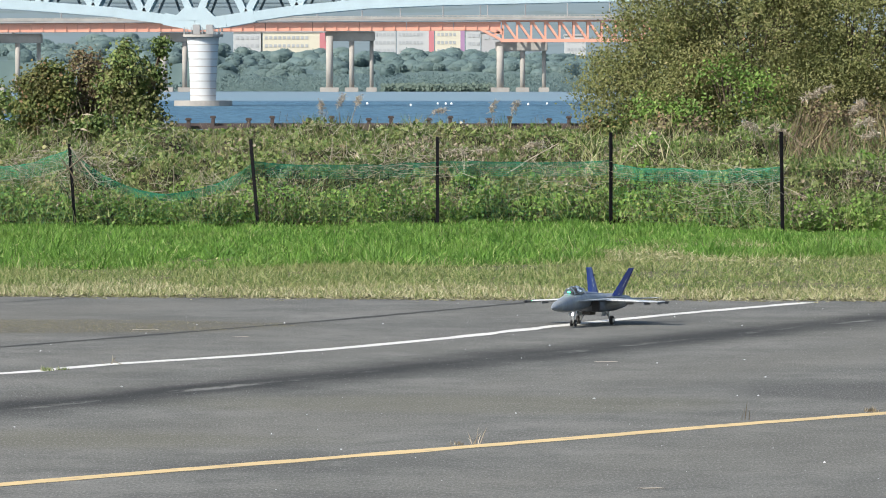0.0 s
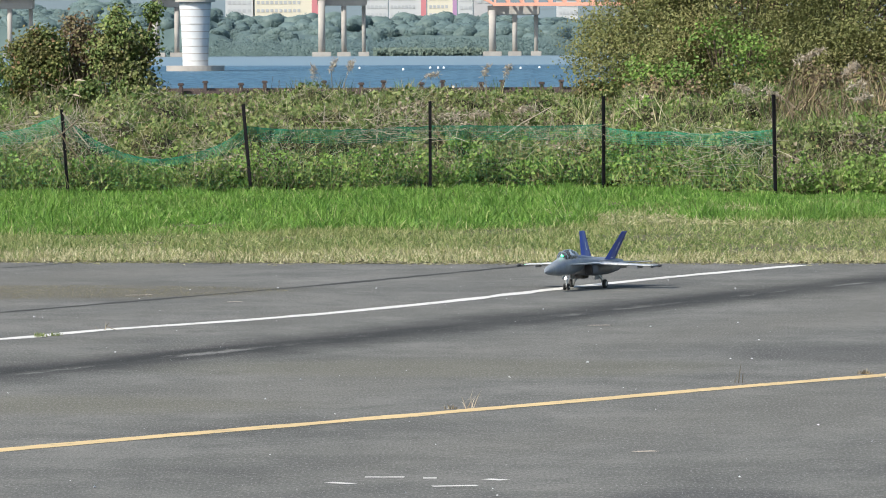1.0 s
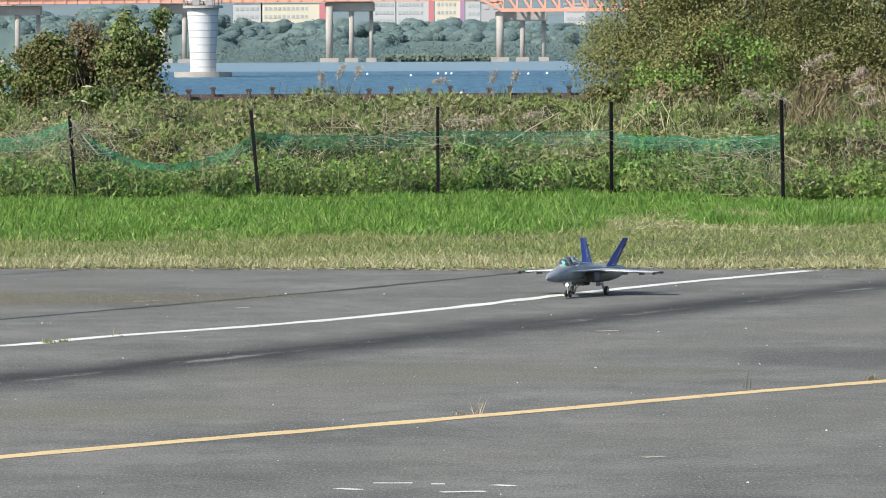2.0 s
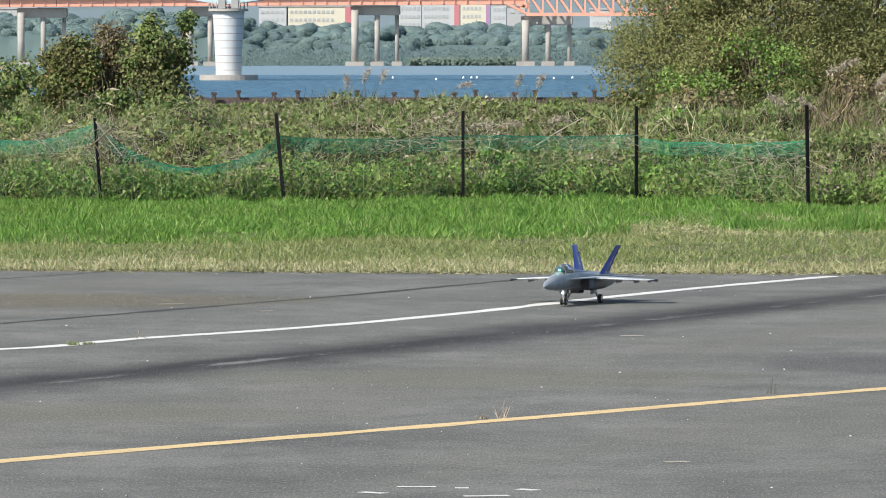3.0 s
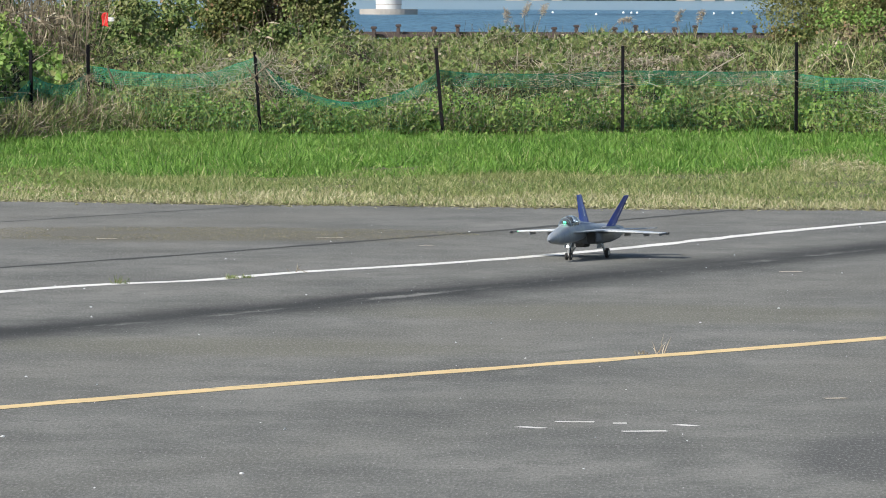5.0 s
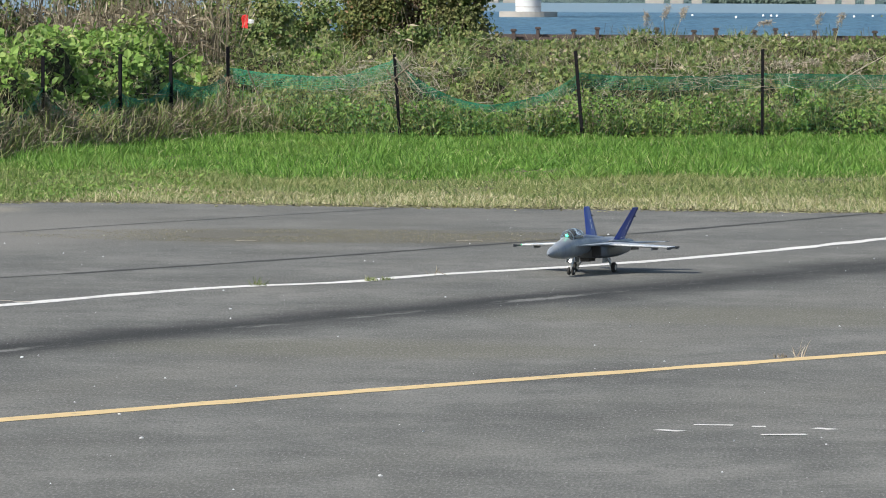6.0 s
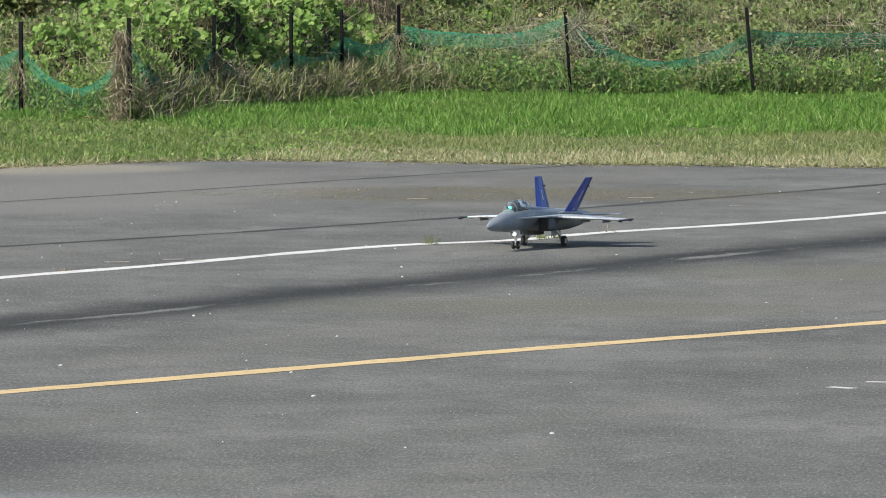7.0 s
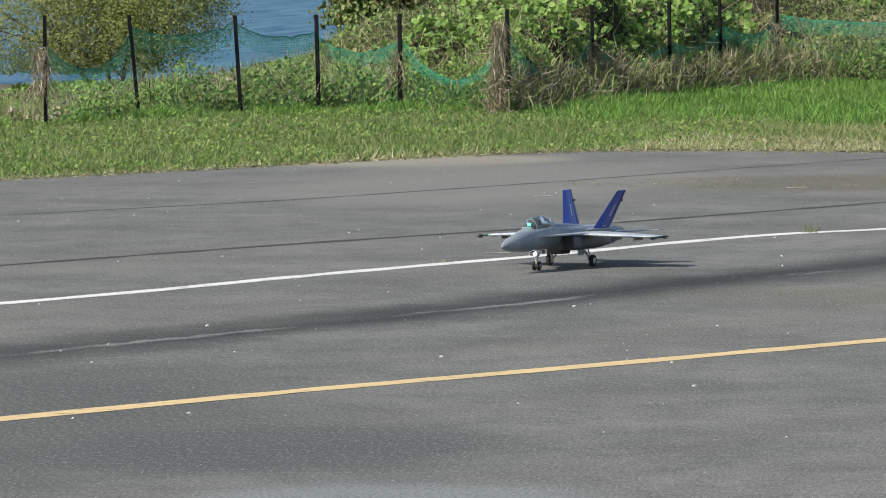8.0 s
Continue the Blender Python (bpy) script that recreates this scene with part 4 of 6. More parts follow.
        tagged(scatter("cane_thicket", STALK, q, rng, rng.uniform(low, high, count), 0.22, MAT_STALK, 0.011), "dense thicket of dead brown canes", "canes", kind="stuff")
        m = count * 3
        r = np.stack([rng.uniform(x0, x1, m), rng.uniform(y0, y1, m), rng.uniform(0.3, 1.0, m) * high], 1)
        tagged(scatter("cane_leaves", SLIM, r, rng, rng.uniform(0.12, 0.3, m), 0.9, MAT_STALK, 0.5), "dry hanging leaves of dead canes", "canes", kind="stuff")


build_rank_growth()


def build_pampas(x, y, base, height, lean, seed, plumes=1):
    rng = np.random.default_rng(seed)
    clump = thing("pampas_grass", x, y, base, "tall pampas grass with pale feathery plumes", "reed", "pampas on the bank")
    for k in range(plumes):
        dx, h = rng.uniform(-0.25, 0.25), height * rng.uniform(0.85, 1.05)
        tip = Vector((dx + lean * h * 0.35, rng.uniform(-0.1, 0.1), h))
        part("stem", tube_bm([(dx * 0.3, 0, 0), (dx * 0.7 + lean * h * 0.08, 0, h * 0.6), tip], [0.007, 0.006, 0.004], 5), MAT_STALK, clump)
        n = 130
        u = rng.uniform(0, 1, n)
        way = Vector((lean * 0.9 + 0.05, 0, 0.45 - abs(lean) * 0.3)).normalized()
        q = np.array(tip)[None] + np.array(way)[None] * (u * 0.24)[:, None] + rng.normal(0, 0.016, (n, 3)) - np.array([0, 0, 1.0])[None] * (u ** 2 * 0.05)[:, None]
        head = scatter("plume", SLIM, q, rng, rng.uniform(0.04, 0.09, n), 0.7, MAT_PLUME, 0.6)
        head.parent = clump
    n = 46
    leaves = scatter("leaves", BLADE, rng.normal(0, 0.07, (n, 3)) * np.array([1, 1, 0]), rng, rng.uniform(0.45, 0.95, n) * height, 0.28, MAT_KUDZU, 0.016)
    leaves.parent = clump


for x, y, b, h, lean, seed, count in ((4.75, 86.5, 0.45, 1.15, 0.5, 1, 2), (4.35, 84.0, 0.3, 0.95, -0.5, 2, 2), (5.6, 87.0, 0.4, 1.1, 0.3, 3, 3), (6.1, 86.0, 0.4, 0.9, -0.3, 4, 3), (0.15, 86.0, 0.45, 0.42, 0.9, 5, 2),
                                      (-0.6, 88.0, 0.5, 0.35, 0.8, 6, 1), (0.95, 87.0, 0.5, 0.40, 0.7, 7, 1), (-1.6, 104, 0.8, 0.55, 0.1, 8, 2), (-2.15, 106, 0.8, 0.5, -0.1, 9, 1), (-0.5, 108, 0.85, 0.45, 0.7, 10, 1), (0.95, 105, 0.8, 0.5, 0.1, 11, 2), (5.2, 83.0, 0.3, 0.9, 0.6, 12, 2), (2.9, 84.5, 0.4, 0.6, 0.8, 13, 1)):
    build_pampas(x, y, b, h, lean, seed, count)

# leaning dead canes
for k, (x, y, z, dx, dz) in enumerate(((-4.55, 79.3, 1.0, 0.32, -0.42), (-4.65, 79.2, 0.85, 0.42, -0.55), (-4.35, 79.3, 0.92, -0.45, -0.35), (0.75, 84, 0.55, 0.75, 0.45), (2.95, 84, 0.35, 0.22, 0.75), (3.35, 83.5, 0.35, 0.30, 0.8), (2.45, 85, 0.5, 0.3, 0.7),
                                       (-8.6, 84.5, 0.6, 0.55, 0.7), (-8.0, 84.2, 0.65, 0.6, 0.4), (-9.3, 85, 0.7, 0.3, 0.9), (-6.5, 80.9, 0.85, 0.22, -0.5), (-11.2, 72, 0.45, 0.35, -0.22))):
    cane = thing("dead_cane", x, y, z, "bleached dead cane leaning in the weeds", "cane", "dead canes")
    part("cane", tube_bm([(0, 0, 0), (dx * 0.5, 0.03, dz * 0.54), (dx, 0, dz)], [0.011, 0.009, 0.005], 6), MAT_PLUME if k % 3 == 0 else MAT_STALK, cane)


# ---- small things on the runway ----
def build_weed(x, y, height, n, seed, label, material):
    rng = np.random.default_rng(seed)
    tuft = thing("weed", x, y, 0.012, label, "weed", "weeds in the asphalt")
    blades = scatter("tuft", BLADE, rng.normal(0, 0.012 + height * 0.06, (n, 3)) * np.array([1.6, 1, 0]), rng, rng.uniform(0.4, 1.0, n) * height, 0.45, material, 0.005)
    blades.parent = tuft
    blades["kind"] = "stuff"


build_weed(0.17, 33.05, 0.10, 8, 1, "dry wispy weed in a crack of the yellow line", MAT_PLUME)
build_weed(0.08, 33.0, 0.03, 24, 2, "low dry weed on the yellow line", MAT_STALK)
build_weed(-2.14, 42.15, 0.10, 6, 3, "thin upright weed on the white line", MAT_STALK)
build_weed(-2.52, 41.2, 0.035, 60, 4, "low green weed over the white line", MAT_GRASS_MOWN)
build_weed(-2.42, 41.3, 0.03, 40, 5, "low green weed over the white line", MAT_GRASS_MOWN)
build_weed(1.65, 35.35, 0.13, 5, 6, "thin upright weed beside the yellow line", MAT_STALK)
build_weed(2.40, 36.25, 0.035, 50, 7, "low dry weed on the yellow line", MAT_STALK)
build_weed(-3.17, 40.45, 0.06, 26, 8, "small dark weed on the white line", MAT_KUDZU)
build_weed(-5.0, 36.9, 0.02, 40, 9, "low dry weed on the white line", MAT_STALK)


def build_dashes():
    for a, b in (((-0.46, 27.62), (-0.355, 27.53)), ((-0.31, 27.95), (-0.14, 27.94)), ((-0.06, 27.87), (0.0, 27.87)), ((-0.02, 27.36), (0.17, 27.40)), ((0.21, 27.80), (0.29, 27.72))):
        ribbon("white_mark", [a, b], 0.06, 0.0085, MAT_WHITE_LINE, "short worn white paint mark on the asphalt", "marking", 0.15)
    for x, y, w in ((-3.9, 47.6, 0.14), (-2.3, 47.9, 0.20), (-4.6, 38.35, 0.12), (-4.45, 38.25, 0.1), (-4.9, 38.0, 0.14), (-1.5, 46.6, 0.1), (-5.6, 46.2, 0.12), (1.0, 42.6, 0.14), (3.2, 44.3, 0.16), (0.9, 29.6, 0.1)):
        ribbon("straw_wisp", [(x, y), (x + w, y + 0.05)], 0.06, 0.0085, MAT_PLUME, "pale wisp of straw on the asphalt", "straw", 0.3)


build_dashes()


MAT_LITTER = foliage("plant_litter", [(0.0, (0.07, 0.065, 0.04)), (0.7, (0.16, 0.15, 0.09)), (1.0, (0.34, 0.32, 0.22))], 0.8, (0.10, 0.10, 0.06), 0.5, 0.05)
CHIPS = [(-1.94, 39.18), (-3.11, 37.58), (-5.35, 30.96), (-5.57, 29.55), (-4.45, 25.3), (-1.48, 24.9), (1.4, 42.42), (0.88, 37.78), (-2.59, 26.85), (-2.83, 28.32), (-5.41, 28.3), (-3.9, 28.69), (2.01, 40.46), (-3.75, 32.58)]


def build_pebbles():
    rng = np.random.default_rng(81)
    shape = (np.array([(-1, 0, 0), (0, -1, 0), (1, 0, 0), (0, 1, 0), (0, 0, 0.9), (0, 0, 0.9)]) * 0.5, np.array([(0, 1, 2, 4), (2, 3, 0, 4), (0, 4, 1, 5), (2, 4, 3, 5)]))
    n = 420
    q = np.stack([rng.uniform(-9, 5, n), rng.uniform(24, 54, n), np.full(n, 0.008)], 1)
    tagged(scatter("grit", shape, q, rng, 0.005 + 0.014 * rng.uniform(0, 1, n) ** 3, 0.1, MAT_PIER), "pale stone chips strewn on the asphalt", "gravel", kind="stuff")
    for k, (x, y) in enumerate(CHIPS):
        chip = thing("stone_chip", x, y, 0.006, "small white stone chip lying on the asphalt", "stone", "chips on the runway")
        bm = bmesh.new()
        bmesh.ops.create_icosphere(bm, subdivisions=1, radius=0.0062 + 0.0012 * (k % 3))
        for v in bm.verts:
            v.co = Vector((v.co.x * 1.3, v.co.y, v.co.z * 0.7 + 0.003)) + noise.noise_vector(v.co * 150 + Vector((k, 0, 0))) * 0.002
        part("stone", bm, MAT_PIER, chip)
    n = 9000
    a, r = rng.uniform(0, 6.283, n), rng.uniform(0, 1, n) ** 0.6
    q = np.stack([-3.4 + 2.3 * r * np.cos(a), 48.6 + 1.3 * r * np.sin(a), np.full(n, 0.008)], 1)
    q = q[smooth_noise(q[:, 0], q[:, 1], 0.6, 3) > 0.35]
    tagged(scatter("grit", shape, q, rng, rng.uniform(0.003, 0.011, len(q)), 0.1, MAT_LITTER), "brown plant litter and gravel on the asphalt", "gravel", kind="stuff")
    n = 3000
    x = rng.uniform(-14, 6, n)
    q = np.stack([x, np.interp(x, EDGE_X, EDGE_Y) - np.abs(rng.normal(0, 0.25, n)), np.full(n, 0.012)], 1)
    tagged(scatter("grit", SLIM, q, rng, rng.uniform(0.02, 0.09, n), 0.12, MAT_GRASS_DRY, 0.5), "straw blown along the asphalt edge", "straw", kind="stuff")
    n = 7000
    x = rng.uniform(-14, 6, n)
    q = np.stack([x, np.interp(x, EDGE_X, EDGE_Y) + rng.normal(-0.02, 0.16, n), np.full(n, 0.012)], 1)
    tagged(scatter("litter", SLIM, q, rng, rng.uniform(0.015, 0.06, n), 0.25, MAT_LITTER, 0.8), "brown dead litter along the asphalt edge", "litter", kind="stuff")


build_pebbles()

# a scrap of red plastic caught in the bushes
scrap = thing("red_scrap", -7.10, 88.2, 1.35, "torn red and white plastic scrap caught in bushes", "scrap")
MAT_RED, MAT_WHITE = plain("red_plastic", (0.62, 0.035, 0.03), 0.4), plain("white_plastic", (0.7, 0.7, 0.7), 0.4)
for nm, mat, dims in (("rag", MAT_RED, (-0.05, 0.03, -0.02, 0.0, -0.06, 0.11)), ("strip", MAT_WHITE, (0.032, 0.11, -0.02, 0.0, 0.0, 0.05))):
    bm = box_bm(*dims)
    bmesh.ops.subdivide_edges(bm, edges=bm.edges[:], cuts=3, use_grid_fill=True)
    for v in bm.verts:
        v.co += noise.noise_vector(v.co * 18) * 0.02
    part(nm, bm, mat, scrap)


# ---- railing on the quay ----
def build_railing():
    for row, (y, x0, step, count) in enumerate(((120.0, -5.81, 1.11, 12), (126.0, -5.61, 1.15, 12))):
        rail = thing("quay_railing", 0, y, 0, "weathered brown railing with capped posts along the quay", "railing", "quay railings")
        for i in range(count):
            x = x0 + step * i
            part("post", box_bm(x - 0.036, x + 0.036, -0.06, 0.06, -0.3, 1.02, bevel=0.01), MAT_RAILING, rail)
            part("cap", box_bm(x - 0.056, x + 0.056, -0.08, 0.08, 1.021, 1.075, bevel=0.012), MAT_RAILING, rail)
        for z in (0.86, 0.55):
            part("rail", box_bm(x0, x0 + step * (count - 1), 0.065, 0.12, z, z + 0.07), MAT_RAILING, rail)


build_railing()


# ---- the bridges ----
def at(px, py, dist):
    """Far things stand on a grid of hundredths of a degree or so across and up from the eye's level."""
    return (px - 784) * dist / 11500, EYE - (py - 130) * dist / 11500


def build_truss_bridge():
    D = 892
    bridge = thing("truss_bridge", at(359.5, 0, D)[0], D, -2.6, "pale blue steel truss bridge on a white concrete pier", "bridge")
    ox, oz = bridge.location.x, -2.6

    def q(px, py, back=0.0):
        x, z = at(px, py, D)
        return Vector((x - ox, back, z - oz))
    top, low = q(357, 66).z, q(357, 183).z
    rings = 9
    pier = tube_bm([(0, 0, -2 + (low + 2) * 0)] + [(0, 0, low + (top - low) * i / rings) for i in range(rings + 1)], [1.78] + [1.76 + 0.46 * (i / rings) ** 1.6 for i in range(rings + 1)], 28)
    pier = part("pier", pier, MAT_PIER, bridge, "white concrete pier", True)
    for i in range(1, rings):
        z = low + (top - low) * i / rings
        part("joint", tube_bm([(0, 0, z - 0.05), (0, 0, z + 0.05)], [1.78 + 0.46 * (i / rings) ** 1.6] * 2, 28), MAT_CONCRETE, pier)
    part("base_slab", tube_bm([(0, 0, -2), (0, 0, 0.75)], [4.0, 4.0], 36), MAT_CONCRETE, pier)
    part("collar", tube_bm([(0, 0, top), (0, 0, top + 0.35)], [2.75, 2.75], 28), MAT_CONCRETE, pier)
    for k in range(20):
        a = 2 * math.pi * k / 20
        rail = bmesh.new()
        beam_into(rail, (2.65 * math.cos(a), 2.65 * math.sin(a), top + 0.35), (2.65 * math.cos(a), 2.65 * math.sin(a), top + 1.3), 0.1, 0.1)
        part("rail_post", rail, MAT_DECK, pier)
    for k, x in enumerate((-0.9, 0.9)):
        part("bearing", box_bm(x - 0.5, x + 0.5, -0.7, 0.7, top + 0.35, top + 1.7, bevel=0.05), MAT_DECK, pier)
    chord = [(-420, -42), (-260, -18), (-120, -3), (0, 7), (100, 14), (200, 22), (290, 34), (345, 44), (400, 38), (450, 29), (520, 19), (650, 7), (784, 1), (1000, -4), (1300, -10)]
    for back in (0.0, 9.0):
        for a, b in zip(chord, chord[1:]):
            bm = bmesh.new()
            beam_into(bm, q(*a, back), q(*b, back), 1.0, 1.35 if abs(a[0] - 345) > 60 else 1.65)
            part("lower_chord", bm, MAT_TRUSS, bridge)
        cx, cy = zip(*chord)
        for k in range(-6, 9):
            x = 345 + 90 * k
            y = float(np.interp(x, cx, cy))
            for side in (-45, 45):
                bm = bmesh.new()
                beam_into(bm, q(x, y - 3, back), q(x + side, -62, back), 0.7, 0.95)
                part("diagonal", bm, MAT_TRUSS, bridge)
        bm = bmesh.new()
        beam_into(bm, q(-420, -66, back), q(1300, -66, back), 1.0, 1.2)
        part("upper_chord", bm, MAT_TRUSS, bridge)
        gusset = bmesh.new()
        a, b, c, d = q(304, 36, back - 0.52), q(388, 38, back - 0.52), q(364, 14, back - 0.52), q(326, 14, back - 0.52)
        vs = [gusset.verts.new(v) for v in (a, b, c, d)] + [gusset.verts.new(v + Vector((0, 1.04, 0))) for v in (a, b, c, d)]
        for f in ((0, 1, 2, 3), (7, 6, 5, 4), (0, 4, 5, 1), (1, 5, 6, 2), (2, 6, 7, 3), (3, 7, 4, 0)):
            gusset.faces.new([vs[i] for i in f])

        part("gusset", gusset, MAT_TRUSS, bridge)
    for k in range(-8, 12):
        x = 345 + 45 * k
        bm = bmesh.new()
        beam_into(bm, q(x, float(np.interp(x, cx, cy)), 0.6), q(x + 45, float(np.interp(x + 45, cx, cy)), 8.4), 0.3, 0.3)
        part("cross_brace", bm, MAT_TRUSS, bridge)
    bm = bmesh.new()
    beam_into(bm, q(-420, -8, 4.5), q(1300, -8, 4.5), 8.0, 0.5)
    part("deck", bm, MAT_DECK, bridge)
    for z in (12, 19):
        bm = bmesh.new()
        beam_into(bm, q(90, z - 7, 8.0), q(600, z - 7, 8.0), 0.12, 0.12)
        part("catwalk_rail", bm, MAT_TRUSS, bridge)
    # Inner braces: the truss's inside shade is painted on as dark grey.
    for k in range(-6, 9):
        x = 345 + 90 * k
        for off, side in ((22, 45), (-22, -45)):
            bm = bmesh.new()
            beam_into(bm, q(x + off, float(np.interp(x + off, cx, cy)) - 4, 3.0), q(x + off * 0.6 + side, -60, 5.0), 0.24, 0.24)
            part("inner_brace", bm, MAT_BRACE_SHADE, bridge, "steel brace coloured dark for the shade inside the truss")


def build_girder_bridge():
    D = 1568
    bridge = thing("girder_bridge", 0, D, -2.6, "orange steel girder bridge on concrete piers", "bridge")

    def q(px, py, back=0.0):
        x, z = at(px, py, D)
        return Vector((x, back, z + 2.6))

    def slab(name, a, b, h, depth, mat, back=0.0, label=""):
        bm = bmesh.new()
        p0, p1 = q(*a, back), q(*b, back)
        vs = []
        for y in (0, depth):
            for p, dz in ((p0, 0), (p1, 0), (p1, h), (p0, h)):
                vs.append(bm.verts.new(p + Vector((0, y, dz))))
        for f in ((0, 1, 2, 3), (7, 6, 5, 4), (0, 4, 5, 1), (1, 5, 6, 2), (2, 6, 7, 3), (3, 7, 4, 0)):
            bm.faces.new([vs[i] for i in f])
        return part(name, bm, mat, bridge, label)
    marks = list(range(-360, 885, 83)) + [886]
    for a, b in zip(marks, marks[1:]):
        ya, yb = 58 - 4.0 * a / 885, 58 - 4.0 * b / 885
        g = slab("girder", (a + 0.4, ya), (b - 0.4, yb), 15.5 * 0.1363, 9.0, MAT_ORANGE, 0.0)
        for x in range(a + 20, b, 21):
            bm = bmesh.new()
            beam_into(bm, q(x, 57 - 4.0 * x / 885, -0.15), q(x, 43.6 - 4.0 * x / 885, -0.15), 0.18, 0.3)
            part("stiffener", bm, MAT_ORANGE, g)
    slab("deck", (-360, 43.6 + 1.0), (1330, 33.2), 0.5, 11.5, MAT_DECK, -1.2, "grey concrete deck")
    slab("parapet", (-360, 41.0), (1330, 31.0), 0.55, 0.25, MAT_CONCRETE, -1.25)
    for x in range(-360, 1330, 9):
        bm = bmesh.new()
        beam_into(bm, q(x, 39 - 6.0 * (x / 885), -1.1), q(x, 33.5 - 6.0 * (x / 885), -1.1), 0.16, 0.16)
        part("rail_post", bm, MAT_CONCRETE, bridge)
    bm = bmesh.new()
    beam_into(bm, q(-360, 36.2, -1.1), q(1330, 24.6, -1.1), 0.14, 0.16)
    part("handrail", bm, MAT_CONCRETE, bridge)
    for x in (-150, -40, 105, 280, 560, 640, 708, 784, 850, 863, 930, 1005, 1080, 1170):
        bm = bmesh.new()
        y = 36 - 6.0 * (x / 885)
        tube_into(bm, [q(x, y, 8), q(x, y - 27, 8), q(x + 4, y - 30, 8)], [0.16, 0.12, 0.1], 6)
        part("lamp_post", bm, MAT_DECK, bridge)
    # the truss span
    for back in (0.0, 8.0):
        for a, b, w in (((886, 35.5), (1330, 33.5), 0.95), ((886, 72), (1330, 71), 0.8)):
            bm = bmesh.new()
            beam_into(bm, q(*a, back), q(*b, back), 0.6, w)
            part("truss_chord", bm, MAT_ORANGE, bridge)
        for x in range(890, 1320, 25):
            for a, b in (((x, 71), (x, 36)), ((x + 1, 37), (x + 24, 70))):
                bm = bmesh.new()
                beam_into(bm, q(*a, back), q(*b, back), 0.45, 0.5)
                part("truss_web", bm, MAT_ORANGE, bridge)
        for a, b in (((852, 53), (890, 72)), ((868, 54), (890, 60)), ((875, 62), (890, 52))):
            bm = bmesh.new()
            beam_into(bm, q(*a, back), q(*b, back), 0.5, 0.55)
            part("haunch", bm, MAT_ORANGE, bridge)
    # piers of three columns each
    for group, tops in (((-308, -270, -235), 60), ((-8, 30, 66), 60), ((290, 326, 362), 58), ((583, 622, 657), 56), ((885, 925, 963), 74), ((1185, 1225, 1262), 74)):
        for k, (x, w) in enumerate(zip(group, (6.4, 4.6, 3.6))):
            back = 0.7 + 2.6 * k
            r = w * 0.1363
            foot, head = q(x, 166, back), q(x, tops + 8, back)
            col = part("column", tube_bm([foot, head], [r, r], 14), MAT_CONCRETE, bridge, "", True)
            z = q(x, 161, 0).z
            part("footing", box_bm(foot.x - r * 2.6, foot.x + r * 2.6, back - 1.6, back + 1.6, z - 1.2, z + 0.8, bevel=0.1), MAT_CONCRETE, bridge)
        a, b = q(group[0] - 8, tops + 17), q(group[2] + 6, tops)
        part("cap_beam", box_bm(a.x, b.x, 2.4, 8.6, a.z, b.z, bevel=0.2), MAT_CONCRETE, bridge)


build_truss_bridge()
build_girder_bridge()


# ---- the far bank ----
# The hills' blue-grey is air haze put into their colour.
MAT_HAZED_HILL = foliage("hazed_hill_wood", [(0.0, (0.148, 0.196, 0.216)), (1.0, (0.163, 0.211, 0.223))], 0.02, (0.126, 0.167, 0.169), 0.9, 0.0, 1.0)

# Reed green greyed to carry the haze of the distance.
MAT_HAZED_REED = foliage("hazed_far_reed", [(0.0, (0.16, 0.22, 0.19)), (1.0, (0.19, 0.25, 0.20))], 0.05, (0.15, 0.21, 0.19), 0.5, 0.4)


